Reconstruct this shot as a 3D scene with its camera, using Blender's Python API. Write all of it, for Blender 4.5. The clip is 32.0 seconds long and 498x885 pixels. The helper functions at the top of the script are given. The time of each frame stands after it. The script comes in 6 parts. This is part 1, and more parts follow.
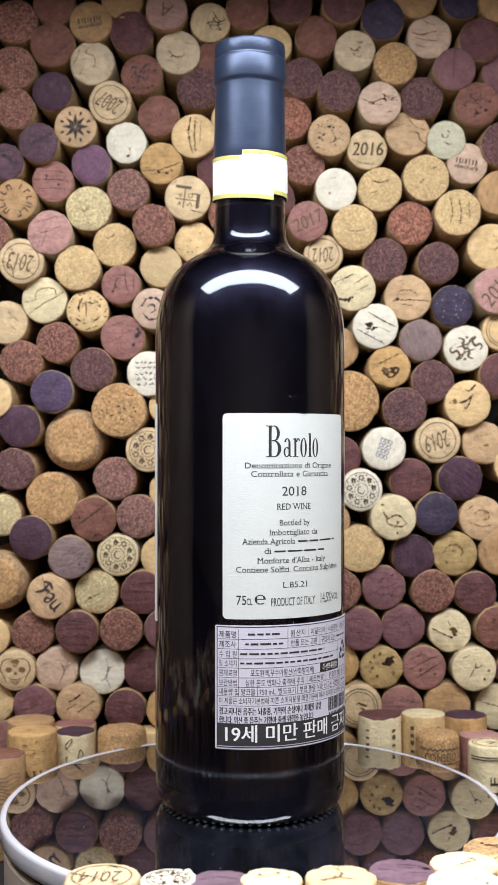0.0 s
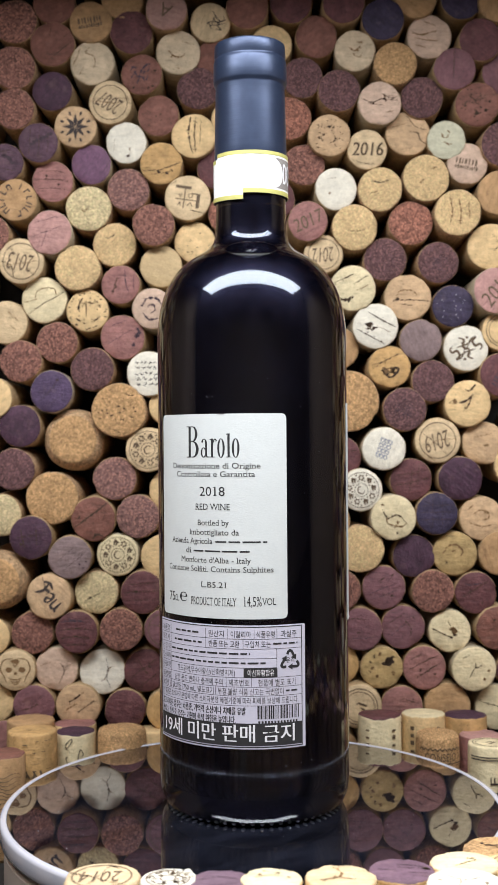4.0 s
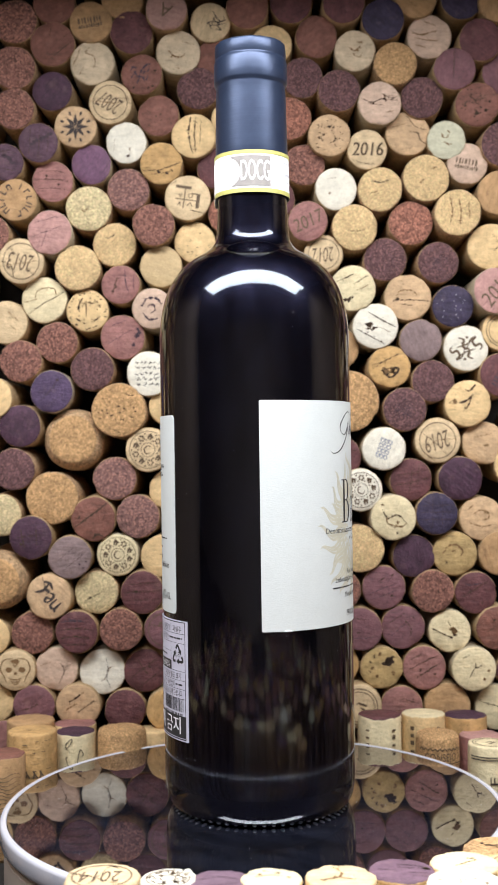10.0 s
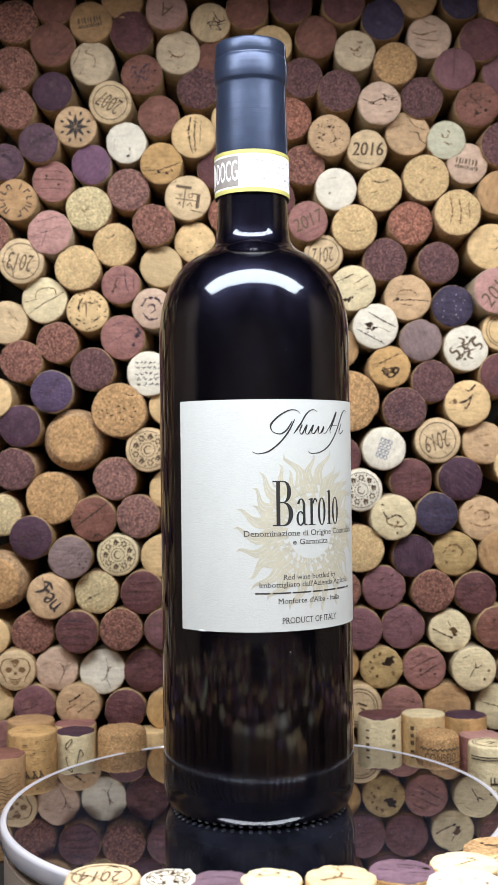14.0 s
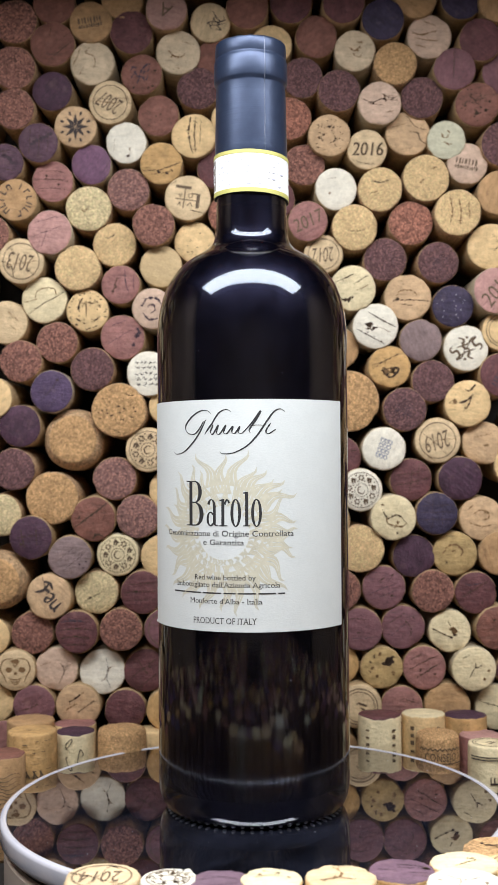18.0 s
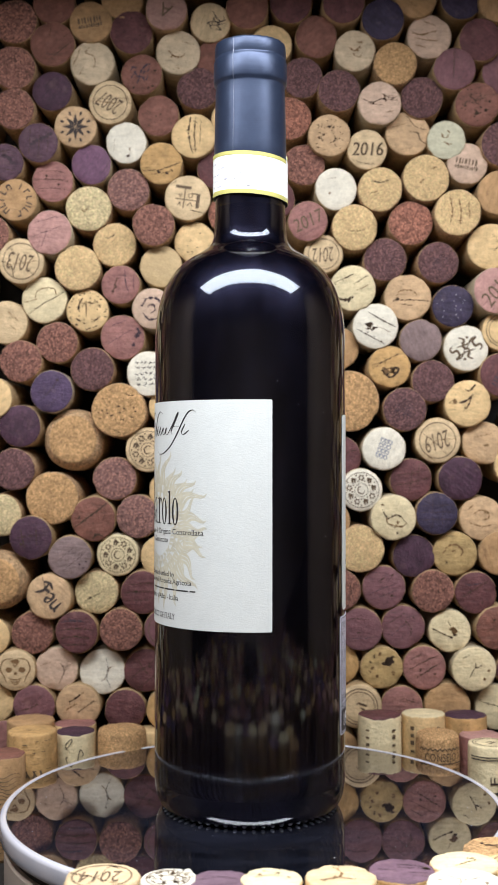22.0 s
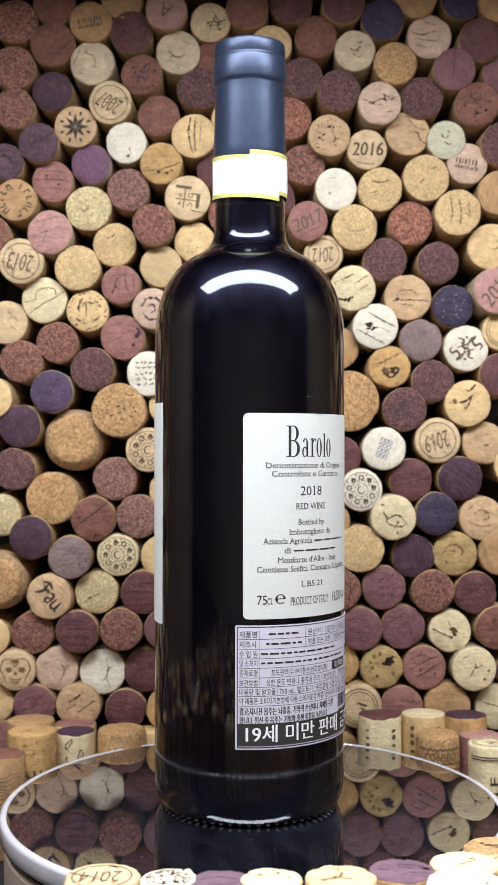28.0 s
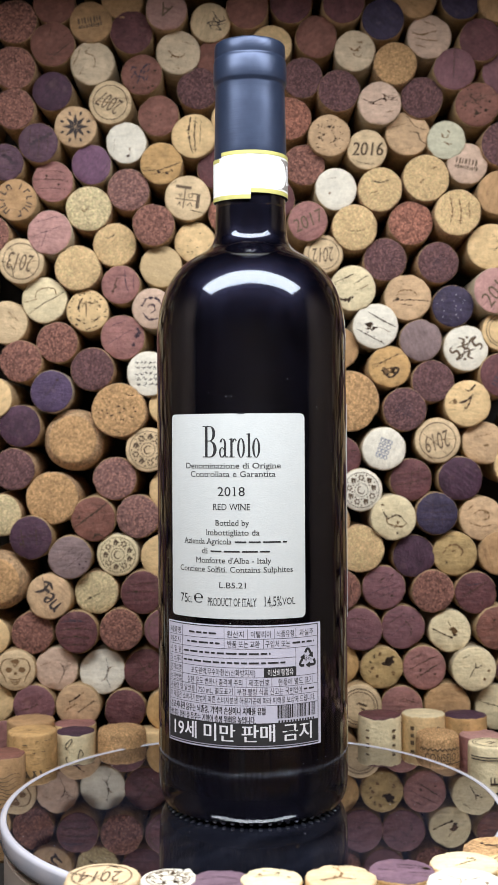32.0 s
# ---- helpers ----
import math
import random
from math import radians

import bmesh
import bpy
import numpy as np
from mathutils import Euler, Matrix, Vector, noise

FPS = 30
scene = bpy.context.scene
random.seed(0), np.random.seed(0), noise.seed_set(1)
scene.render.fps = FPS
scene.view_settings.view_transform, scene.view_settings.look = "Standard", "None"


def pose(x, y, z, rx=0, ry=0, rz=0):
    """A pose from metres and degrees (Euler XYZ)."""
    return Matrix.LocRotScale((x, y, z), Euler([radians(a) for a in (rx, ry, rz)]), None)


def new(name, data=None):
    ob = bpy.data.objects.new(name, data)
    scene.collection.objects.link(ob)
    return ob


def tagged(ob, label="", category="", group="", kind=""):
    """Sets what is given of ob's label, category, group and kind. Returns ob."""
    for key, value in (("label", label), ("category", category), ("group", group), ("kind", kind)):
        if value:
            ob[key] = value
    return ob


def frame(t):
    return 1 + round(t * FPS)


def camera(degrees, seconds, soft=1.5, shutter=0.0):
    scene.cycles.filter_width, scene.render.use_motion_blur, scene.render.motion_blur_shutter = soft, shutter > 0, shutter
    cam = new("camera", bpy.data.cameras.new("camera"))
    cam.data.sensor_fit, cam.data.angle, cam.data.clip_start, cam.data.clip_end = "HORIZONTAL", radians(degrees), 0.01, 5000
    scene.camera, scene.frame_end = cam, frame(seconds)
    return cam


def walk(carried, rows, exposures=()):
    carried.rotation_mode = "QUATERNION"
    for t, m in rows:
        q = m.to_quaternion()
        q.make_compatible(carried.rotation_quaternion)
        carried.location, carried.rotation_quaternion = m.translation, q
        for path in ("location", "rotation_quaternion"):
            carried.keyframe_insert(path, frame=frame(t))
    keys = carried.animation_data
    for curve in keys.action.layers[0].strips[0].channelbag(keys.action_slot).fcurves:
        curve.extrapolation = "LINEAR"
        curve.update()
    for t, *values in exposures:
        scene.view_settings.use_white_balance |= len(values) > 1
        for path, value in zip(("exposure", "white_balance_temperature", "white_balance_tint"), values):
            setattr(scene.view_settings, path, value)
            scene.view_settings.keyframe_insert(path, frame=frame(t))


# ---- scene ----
import collections

cam = camera(24.504, 32.0, soft=1.35)
cam.data.dof.use_dof = True
cam.data.dof.focus_distance, cam.data.dof.aperture_fstop = 0.415, 30.0
EYE = (-0.00158, -0.44325, 0.13375)
CAM_POSE = pose(EYE[0], EYE[1], EYE[2], 90 + 0.5712, 0, 0) @ pose(0, 0, 0, 0, 0, -0.330)
walk(cam, [(0.0, CAM_POSE), (32.0, CAM_POSE)], [
    (0.0, 0.08), (1.0, 0.04), (2.0, -0.07), (3.5, -0.08), (5.5, 0.0), (7.0, 0.10), (10.0, 0.15), (13.0, 0.15), (14.0, 0.03), (17.0, -0.08), (19.0, -0.10),
    (21.0, -0.12), (22.0, -0.05), (23.0, 0.08), (25.0, 0.14), (28.0, 0.10), (29.0, 0.08), (30.0, 0.02), (31.0, -0.08), (32.0, -0.08)])

FLOOR_Z = -0.036      # the board under the turntable; its mirror top is z = 0
WALL_Y = 0.105        # mean plane of the cork ends
TURN = 0.21698        # the turntable's speed, radians a second


# ---- light ----
world = bpy.data.worlds.new("world")
scene.world = world
world.use_nodes = True
world.node_tree.nodes["Background"].inputs[0].default_value = (0.60, 0.60, 0.68, 1)
world.node_tree.nodes["Background"].inputs[1].default_value = 0.20

LAMP_POS = (0.0, -0.158, 0.410)
lamp_data = bpy.data.lights.new("panel_light", "AREA")
lamp_data.shape, lamp_data.size, lamp_data.size_y = "RECTANGLE", 0.60, 0.122
lamp_data.energy, lamp_data.color = 5.85, (0.912, 0.95, 1.0)
lamp_data.spread = radians(180)
lamp = new("panel_light", lamp_data)
lamp.matrix_world = pose(*LAMP_POS)


# ---- materials ----
class Nodes:
    """A node material in the making: short calls for the nodes that it uses."""

    def __init__(self, name, rough=0.6, metal=0.0, coat=0.0):
        self.mat = bpy.data.materials.new(name)
        self.mat.use_nodes = True
        self.t = self.mat.node_tree
        self.b = self.t.nodes["Principled BSDF"]
        self.b.inputs["Roughness"].default_value = rough
        self.b.inputs["Metallic"].default_value = metal
        self.b.inputs["Coat Weight"].default_value = coat
        self.co = None

    def node(self, kind, **sets):
        n = self.t.nodes.new(kind)
        for k, v in sets.items():
            n.inputs[k.replace("_", " ")].default_value = v
        return n

    def link(self, a, b):
        self.t.links.new(a, b)

    def coords(self, spread=0.0, scale=(1, 1, 1)):
        tc = self.node("ShaderNodeTexCoord")
        out = tc.outputs["Object"]
        if spread:
            info = self.node("ShaderNodeObjectInfo")
            mul = self.node("ShaderNodeVectorMath")
            mul.operation = "MULTIPLY_ADD"
            comb = self.node("ShaderNodeCombineXYZ")
            for i, k in enumerate((1.0, 1.7, 0.6)):
                m = self.node("ShaderNodeMath")
                m.operation = "MULTIPLY"
                self.link(info.outputs["Random"], m.inputs[0])
                m.inputs[1].default_value = spread * k
                self.link(m.outputs[0], comb.inputs[i])
            self.link(out, mul.inputs[0])
            mul.inputs[1].default_value = (1, 1, 1)
            self.link(comb.outputs[0], mul.inputs[2])
            out = mul.outputs[0]
        mp = self.node("ShaderNodeMapping")
        mp.inputs["Scale"].default_value = scale
        self.link(out, mp.inputs["Vector"])
        return mp.outputs[0]

    def noise(self, vec, scale, detail=3.0, rough=0.6):
        n = self.node("ShaderNodeTexNoise", Scale=scale, Detail=detail, Roughness=rough)
        self.link(vec, n.inputs["Vector"])
        return n.outputs["Fac"]

    def cells(self, vec, scale, out="Color", feature="F1"):
        n = self.node("ShaderNodeTexVoronoi", Scale=scale)
        n.feature = feature
        self.link(vec, n.inputs["Vector"])
        return n.outputs[out]

    def ramp(self, fac, stops):
        r = self.node("ShaderNodeValToRGB")
        el = r.color_ramp.elements
        while len(el) < len(stops):
            el.new(0.5)
        for e, (p, c) in zip(el, stops):
            e.position = p
            e.color = (*c, 1) if len(c) == 3 else c
        self.link(fac, r.inputs[0])
        return r.outputs[0]

    def mix(self, a, b, fac, blend="MIX"):
        m = self.node("ShaderNodeMix")
        m.data_type, m.blend_type = "RGBA", blend
        for socket, v in ((m.inputs[0], fac), (m.inputs[6], a), (m.inputs[7], b)):
            if hasattr(v, "links"):
                self.link(v, socket)
            elif isinstance(v, float):
                socket.default_value = v
            else:
                socket.default_value = (*v, 1)
        return m.outputs[2]

    def colour(self, c):
        if hasattr(c, "links"):
            self.link(c, self.b.inputs["Base Color"])
        else:
            self.b.inputs["Base Color"].default_value = (*c, 1)

    def bump(self, h, dist, strength=1.0):
        n = self.node("ShaderNodeBump", Strength=strength, Distance=dist)
        self.link(h, n.inputs["Height"])
        self.link(n.outputs[0], self.b.inputs["Normal"])


def grey(v):
    return (v, v, v)


def natural_cork(name, base, pore=0.35, contrast=0.25, rough=0.8):
    """Natural cork: soft streaks, stains and small dark pores."""
    m = Nodes(name, rough)
    v = m.coords(3.0)
    vs = m.coords(3.0, (0.22, 1.0, 1.0))
    big = m.noise(v, 90, 3)
    streak = m.noise(vs, 520, 4, 0.65)
    fine = m.noise(v, 2600, 2)
    dark = tuple(c * (1 - contrast) for c in base)
    light = tuple(min(1.0, c * (1 + contrast * 0.35)) for c in base)
    c = m.ramp(big, [(0.3, dark), (0.7, light)])
    c = m.mix(c, m.ramp(streak, [(0.32, grey(1 - 1.1 * contrast)), (0.62, grey(1.0))]), 0.75, "MULTIPLY")
    c = m.mix(c, m.ramp(fine, [(0.3, grey(0.82)), (0.6, grey(1.0))]), 0.6, "MULTIPLY")
    mottle = m.noise(v, 430, 4, 0.7)
    c = m.mix(c, m.ramp(mottle, [(0.36, grey(1 - 0.9 * contrast)), (0.58, grey(1.0))]), 0.8, "MULTIPLY")
    pores = m.ramp(m.cells(vs, 330, "Distance"), [(0.10, grey(1 - pore)), (0.17, grey(1.0))])
    c = m.mix(c, pores, 0.8, "MULTIPLY")
    flecks = m.ramp(m.noise(v, 1300, 2, 0.5), [(0.28, grey(1 - 1.3 * pore)), (0.36, grey(1.0))])
    c = m.mix(c, flecks, 0.8, "MULTIPLY")
    scar = m.ramp(m.noise(m.coords(3.0, (0.09, 1.0, 1.0)), 620, 4, 0.6), [(0.27, (0.34, 0.24, 0.16)), (0.345, grey(1.0))])
    c = m.mix(c, scar, min(1.0, 1.8 * contrast), "MULTIPLY")
    patch = m.ramp(m.noise(v, 210, 3, 0.5), [(0.55, grey(0.0)), (0.75, grey(0.45))])
    c = m.mix(c, tuple(min(1.0, k * 1.12 + 0.04) for k in base), patch)
    m.colour(c)
    m.bump(m.mix(streak, mottle, 0.6), 0.0013, 0.6)
    return m.mat


def agglomerate_cork(name, base, spread=0.35, rough=0.82):
    """Pressed cork granules, each of its own shade."""
    m = Nodes(name, rough)
    v = m.coords(3.0)
    warp = m.noise(v, 2600, 3)
    big = m.noise(v, 110, 2)
    cell = m.node("ShaderNodeSeparateColor")
    m.link(m.cells(v, 950), cell.inputs[0])
    small = m.node("ShaderNodeSeparateColor")
    m.link(m.cells(v, 1800), small.inputs[0])
    lo = tuple(c * (1 - 1.35 * spread) for c in base)
    hi = tuple(min(1.0, c * (1 + spread * 1.3) + 0.03) for c in base)
    c = m.ramp(cell.outputs[0], [(0.05, lo), (0.5, base), (0.95, hi)])
    c = m.mix(c, m.ramp(small.outputs[1], [(0.1, lo), (0.85, hi)]), 0.45)
    c = m.mix(c, m.ramp(big, [(0.3, grey(0.8)), (0.65, grey(1.0))]), 0.8, "MULTIPLY")
    c = m.mix(c, m.ramp(warp, [(0.34, grey(0.45)), (0.52, grey(1.0))]), 0.7, "MULTIPLY")
    chip = m.node("ShaderNodeSeparateColor")
    m.link(m.cells(v, 1650), chip.inputs[0])
    pale = tuple(min(1.0, (k * 1.6 + 0.11) * f) for k, f in zip(base, (1.18, 0.95, 0.80)))
    c = m.mix(c, pale, m.ramp(chip.outputs[2], [(0.80, grey(0.0)), (0.88, grey(0.35 if base[0] > 0.45 else 0.70 if base[0] > 0.2 else 0.48))]))
    m.colour(c)
    m.bump(m.mix(warp, chip.outputs[0], 0.35), 0.0010, 0.8)
    return m.mat


def stained_cork(name, base, contrast=0.3, rough=0.72):
    """Cork soaked with wine: a blotchy stain that thins out in places, with fine grain."""
    m = Nodes(name, rough)
    v = m.coords(3.0)
    vs = m.coords(3.0, (0.25, 1.0, 1.0))
    big = m.noise(v, 120, 4)
    streak = m.noise(vs, 480, 4)
    fine = m.noise(v, 3000, 2)
    lo = tuple(c * (1 - contrast) for c in base)
    hi = tuple(min(1.0, c * (1 + contrast * 0.5) + 0.012) for c in base)
    c = m.ramp(big, [(0.28, lo), (0.72, hi)])
    c = m.mix(c, m.ramp(streak, [(0.3, grey(0.72)), (0.6, grey(1.0))]), 0.7, "MULTIPLY")
    c = m.mix(c, m.ramp(fine, [(0.25, grey(0.75)), (0.6, grey(1.0))]), 0.6, "MULTIPLY")
    mottle = m.noise(v, 520, 4, 0.7)
    c = m.mix(c, m.ramp(mottle, [(0.36, grey(1 - contrast)), (0.6, grey(1.08))]), 0.8, "MULTIPLY")
    grain = m.ramp(m.noise(m.coords(3.0, (0.12, 1.0, 1.0)), 900, 3), [(0.30, grey(0.45)), (0.40, grey(1.0))])
    c = m.mix(c, grain, 0.55, "MULTIPLY")
    scar = m.ramp(m.noise(m.coords(3.0, (0.09, 1.0, 1.0)), 560, 4, 0.6), [(0.28, grey(0.35)), (0.35, grey(1.0))])
    c = m.mix(c, scar, 0.7, "MULTIPLY")
    bare = m.ramp(m.noise(v, 170, 4, 0.6), [(0.56, grey(0.0)), (0.74, grey(0.30))])
    c = m.mix(c, tuple(k * 0.8 + 0.10 * f for k, f in zip(base, (1.5, 1.0, 0.75))), bare)
    m.colour(c)
    m.bump(m.mix(streak, mottle, 0.5), 0.0013, 0.8)
    return m.mat


FACES = {
    "white": natural_cork("bleached_cork", (0.840, 0.775, 0.640), 0.15, 0.11),
    "ivory": natural_cork("ivory_cork", (0.830, 0.690, 0.425), 0.25, 0.16),
    "pale": natural_cork("pale_cork", (0.720, 0.560, 0.375), 0.3, 0.2),
    "cream": natural_cork("cream_cork", (0.810, 0.560, 0.280), 0.3, 0.2),
    "tan": natural_cork("tan_cork", (0.530, 0.312, 0.145), 0.35, 0.24),
    "honey": natural_cork("honey_cork", (0.630, 0.378, 0.150), 0.4, 0.24),
    "beige": natural_cork("beige_cork", (0.625, 0.450, 0.240), 0.1, 0.12),
    "olive": natural_cork("olive_cork", (0.555, 0.378, 0.160), 0.4, 0.28),
    "peach": natural_cork("peach_cork", (0.675, 0.445, 0.250), 0.35, 0.22),
    "sand": natural_cork("sand_cork", (0.740, 0.545, 0.320), 0.3, 0.2),
    "sage": natural_cork("sage_cork", (0.640, 0.605, 0.435), 0.15, 0.16),
    "blush": natural_cork("blush_cork", (0.700, 0.490, 0.360), 0.3, 0.18),
    "tanagg": agglomerate_cork("tan_agglomerate", (0.545, 0.315, 0.135), 0.28),
    "goldagg": agglomerate_cork("golden_agglomerate", (0.745, 0.505, 0.250), 0.15),
    "creamagg": agglomerate_cork("cream_agglomerate", (0.690, 0.540, 0.300), 0.25),
    "redagg": agglomerate_cork("wine_red_agglomerate", (0.225, 0.092, 0.066), 0.45),
    "roseagg": agglomerate_cork("rose_agglomerate", (0.300, 0.116, 0.074), 0.44),
    "pinkagg": agglomerate_cork("dusky_pink_agglomerate", (0.235, 0.112, 0.095), 0.38),
    "plumagg": agglomerate_cork("plum_agglomerate", (0.128, 0.052, 0.054), 0.36),
    "rose": stained_cork("rose_stain", (0.355, 0.155, 0.135), 0.25),
    "rosewood": stained_cork("rosewood_stain", (0.235, 0.088, 0.060), 0.28),
    "pink": stained_cork("pink_stain", (0.433, 0.243, 0.200), 0.2),
    "pinkpale": stained_cork("pale_pink_stain", (0.515, 0.270, 0.235), 0.2),
    "wine": stained_cork("wine_stain", (0.145, 0.044, 0.047), 0.35),
    "mauve": stained_cork("mauve_stain", (0.215, 0.088, 0.100), 0.25),
    "grey": stained_cork("grey_mauve_stain", (0.260, 0.175, 0.168), 0.18),
    "plum": stained_cork("plum_stain", (0.068, 0.021, 0.046), 0.35),
    "purple": stained_cork("purple_stain", (0.098, 0.040, 0.064), 0.35),
    "violet": stained_cork("violet_stain", (0.175, 0.077, 0.139), 0.2),
    "lilac": stained_cork("lilac_stain", (0.165, 0.092, 0.128), 0.22),
    "orchid": stained_cork("orchid_stain", (0.175, 0.090, 0.128), 0.25),
    "navy": stained_cork("navy_stain", (0.040, 0.025, 0.066), 0.3),
    "indigo": stained_cork("indigo_stain", (0.078, 0.041, 0.100), 0.3),
}
WORDS = {
    "white": "bleached white", "ivory": "ivory natural", "pale": "pale grey-cream", "cream": "cream-coloured natural",
    "tan": "tan natural", "honey": "honey-coloured natural", "beige": "smooth beige", "olive": "olive-tan natural",
    "blush": "pale pinkish natural", "peach": "peach-tan natural", "sand": "sandy beige natural", "sage": "pale greenish", "tanagg": "tan granulated", "creamagg": "cream granulated", "goldagg": "golden granulated", "redagg": "wine-reddened granulated",
    "roseagg": "rusty rose granulated", "pinkagg": "dusky pink granulated", "plumagg": "plum-stained granulated",
    "rose": "rose-stained", "rosewood": "red-brown stained", "pink": "dull pink stained", "pinkpale": "pale pink stained",
    "wine": "dark wine-stained", "mauve": "mauve-stained", "grey": "grey-mauve stained", "plum": "blackish plum stained",
    "purple": "dark purple stained", "violet": "smooth violet", "lilac": "dull lilac stained", "orchid": "orchid-purple stained", "indigo": "blue-violet stained", "navy": "dark navy stained",
}
MARK_WORDS = {
    "": "", "lines": "with dark fissures", "dome": "with domed head", "crack": "with one crack", "cracks": "with dark cracks", "hole": "with small pit", "pits": "with dark pits", "bigpits": "with dark pits",
    "specks": "with dark specks", "bars": "with worn print", "letter": "with printed letter", "swirl": "with dark script", "note": "with tiny handwriting",
    "monogram": "with dark monogram", "year": "with stamped year", "star": "with stamped star", "ringtext": "with ring lettering", "ornate": "with ornate stamp",
    "ring": "with stamped ring", "tee": "with block stamp",
    "dots": "with small crystals", "floral": "with floral stamp", "emblem": "with brown emblem", "gothic": "with bold letters", "square": "with dull print", "waves": "with wavy lines", "stamp": "with worn stamp", "word": "with printed word",
}
SIDE_NATURAL = natural_cork("cork_side", (0.52, 0.35, 0.18), 0.5, 0.3)
# side of the standing field: its weaker light is put into a darker colour
SIDE_SHADED = stained_cork("cork_side_stained", (0.20, 0.125, 0.080), 0.3)
SIDE_PALE = natural_cork("cork_side_pale", (0.60, 0.49, 0.33), 0.45, 0.25)
SIDE_AGG = agglomerate_cork("cork_side_granulated", (0.46, 0.29, 0.15), 0.35)


def plain(name, colour, rough=0.5, metal=0.0, vary=0.15, scale=400, bump=0.0):
    m = Nodes(name, rough, metal)
    v = m.coords()
    n = m.noise(v, scale, 4)
    m.colour(m.ramp(n, [(0.3, tuple(c * (1 - vary) for c in colour)), (0.7, tuple(min(1, c * (1 + vary)) for c in colour))]))
    if bump:
        m.bump(n, bump, 0.4)
    return m.mat


INK = plain("dark_brown_ink", (0.05, 0.035, 0.03), 0.8, vary=0.3)
BURN = plain("burnt_cork", (0.06, 0.035, 0.02), 0.9, vary=0.5, scale=1200)
BROWN_INK = plain("faded_brown_ink", (0.13, 0.085, 0.05), 0.8, vary=0.35, scale=1500)
PLUM_INK = plain("dull_plum_ink", (0.06, 0.035, 0.045), 0.8, vary=0.3)
EMBLEM = plain("sepia_ink", (0.20, 0.11, 0.045), 0.8, vary=0.3, scale=1500)
BLUE_GREY = plain("blue_grey_ink", (0.30, 0.31, 0.35), 0.8, vary=0.3, scale=1500)
CRYSTAL = plain("tartrate_crystal", (0.6, 0.55, 0.62), 0.15, vary=0.1)
BOARD = plain("black_board", (0.018, 0.014, 0.012), 0.85, vary=0.4, scale=60)
HOUSING = plain("dark_housing", (0.03, 0.03, 0.032), 0.5, vary=0.2)
FAR_WALL = plain("grey_room_wall", (0.42, 0.35, 0.31), 0.9, vary=0.15, scale=5)
ROOM = plain("dim_brown_wall", (0.25, 0.185, 0.14), 0.8, vary=0.2, scale=12)


# ---- mesh helpers ----
def part(name, bm, material, parent, label=""):
    me = bpy.data.meshes.new(name)
    bm.to_mesh(me)
    bm.free()
    for m in material if isinstance(material, (list, tuple)) else [material]:
        me.materials.append(m)
    ob = new(name, me)
    ob.parent = parent
    if label:
        tagged(ob, label)
    return ob


def smooth(bm, angle=40):
    for f in bm.faces:
        f.smooth = True
    for e in bm.edges:
        if len(e.link_faces) == 2 and e.calc_face_angle(0) > radians(angle):
            e.smooth = False
    return bm


def lathe(profile, segments=64, closed=False):
    """A body of revolution about z from (radius, height) pairs, with caps where the ends are off the axis."""
    bm = bmesh.new()
    rings = []
    for r, z in profile:
        if r < 1e-6:
            rings.append([bm.verts.new((0, 0, z))])
        else:
            rings.append([bm.verts.new((r * math.cos(2 * math.pi * k / segments), r * math.sin(2 * math.pi * k / segments), z)) for k in range(segments)])
    pairs = list(zip(rings, rings[1:])) + ([(rings[-1], rings[0])] if closed else [])
    for a, b in pairs:
        for k in range(segments):
            j = (k + 1) % segments
            if len(a) == 1 and len(b) == 1:
                continue
            if len(a) == 1:
                bm.faces.new((a[0], b[j], b[k]))
            elif len(b) == 1:
                bm.faces.new((a[k], a[j], b[0]))
            else:
                bm.faces.new((a[k], a[j], b[j], b[k]))
    bmesh.ops.recalc_face_normals(bm, faces=bm.faces)
    return bm


def box(bm, x0, x1, y0, y1, z0, z1):
    vs = [bm.verts.new((x, y, z)) for z in (z0, z1) for y in (y0, y1) for x in (x0, x1)]
    for q in ((0, 2, 3, 1), (4, 5, 7, 6), (0, 1, 5, 4), (2, 6, 7, 3), (0, 4, 6, 2), (1, 3, 7, 5)):
        bm.faces.new([vs[i] for i in q])
    return bm


def structure(name, bounds, material, label):
    ob = part(name, box(bmesh.new(), *bounds), material, None)
    return tagged(ob, label, "wall" if "wall" in name else name.split("_")[0], kind="structure")


# ---- the setting ----
structure("floor", (-0.36, 0.36, -0.42, 0.165, FLOOR_Z - 0.012, FLOOR_Z), BOARD, "black board floor under the turntable and corks")
structure("wall_back", (-0.36, 0.36, 0.150, 0.165, FLOOR_Z, 0.445), BOARD, "black back board behind the stacked corks")


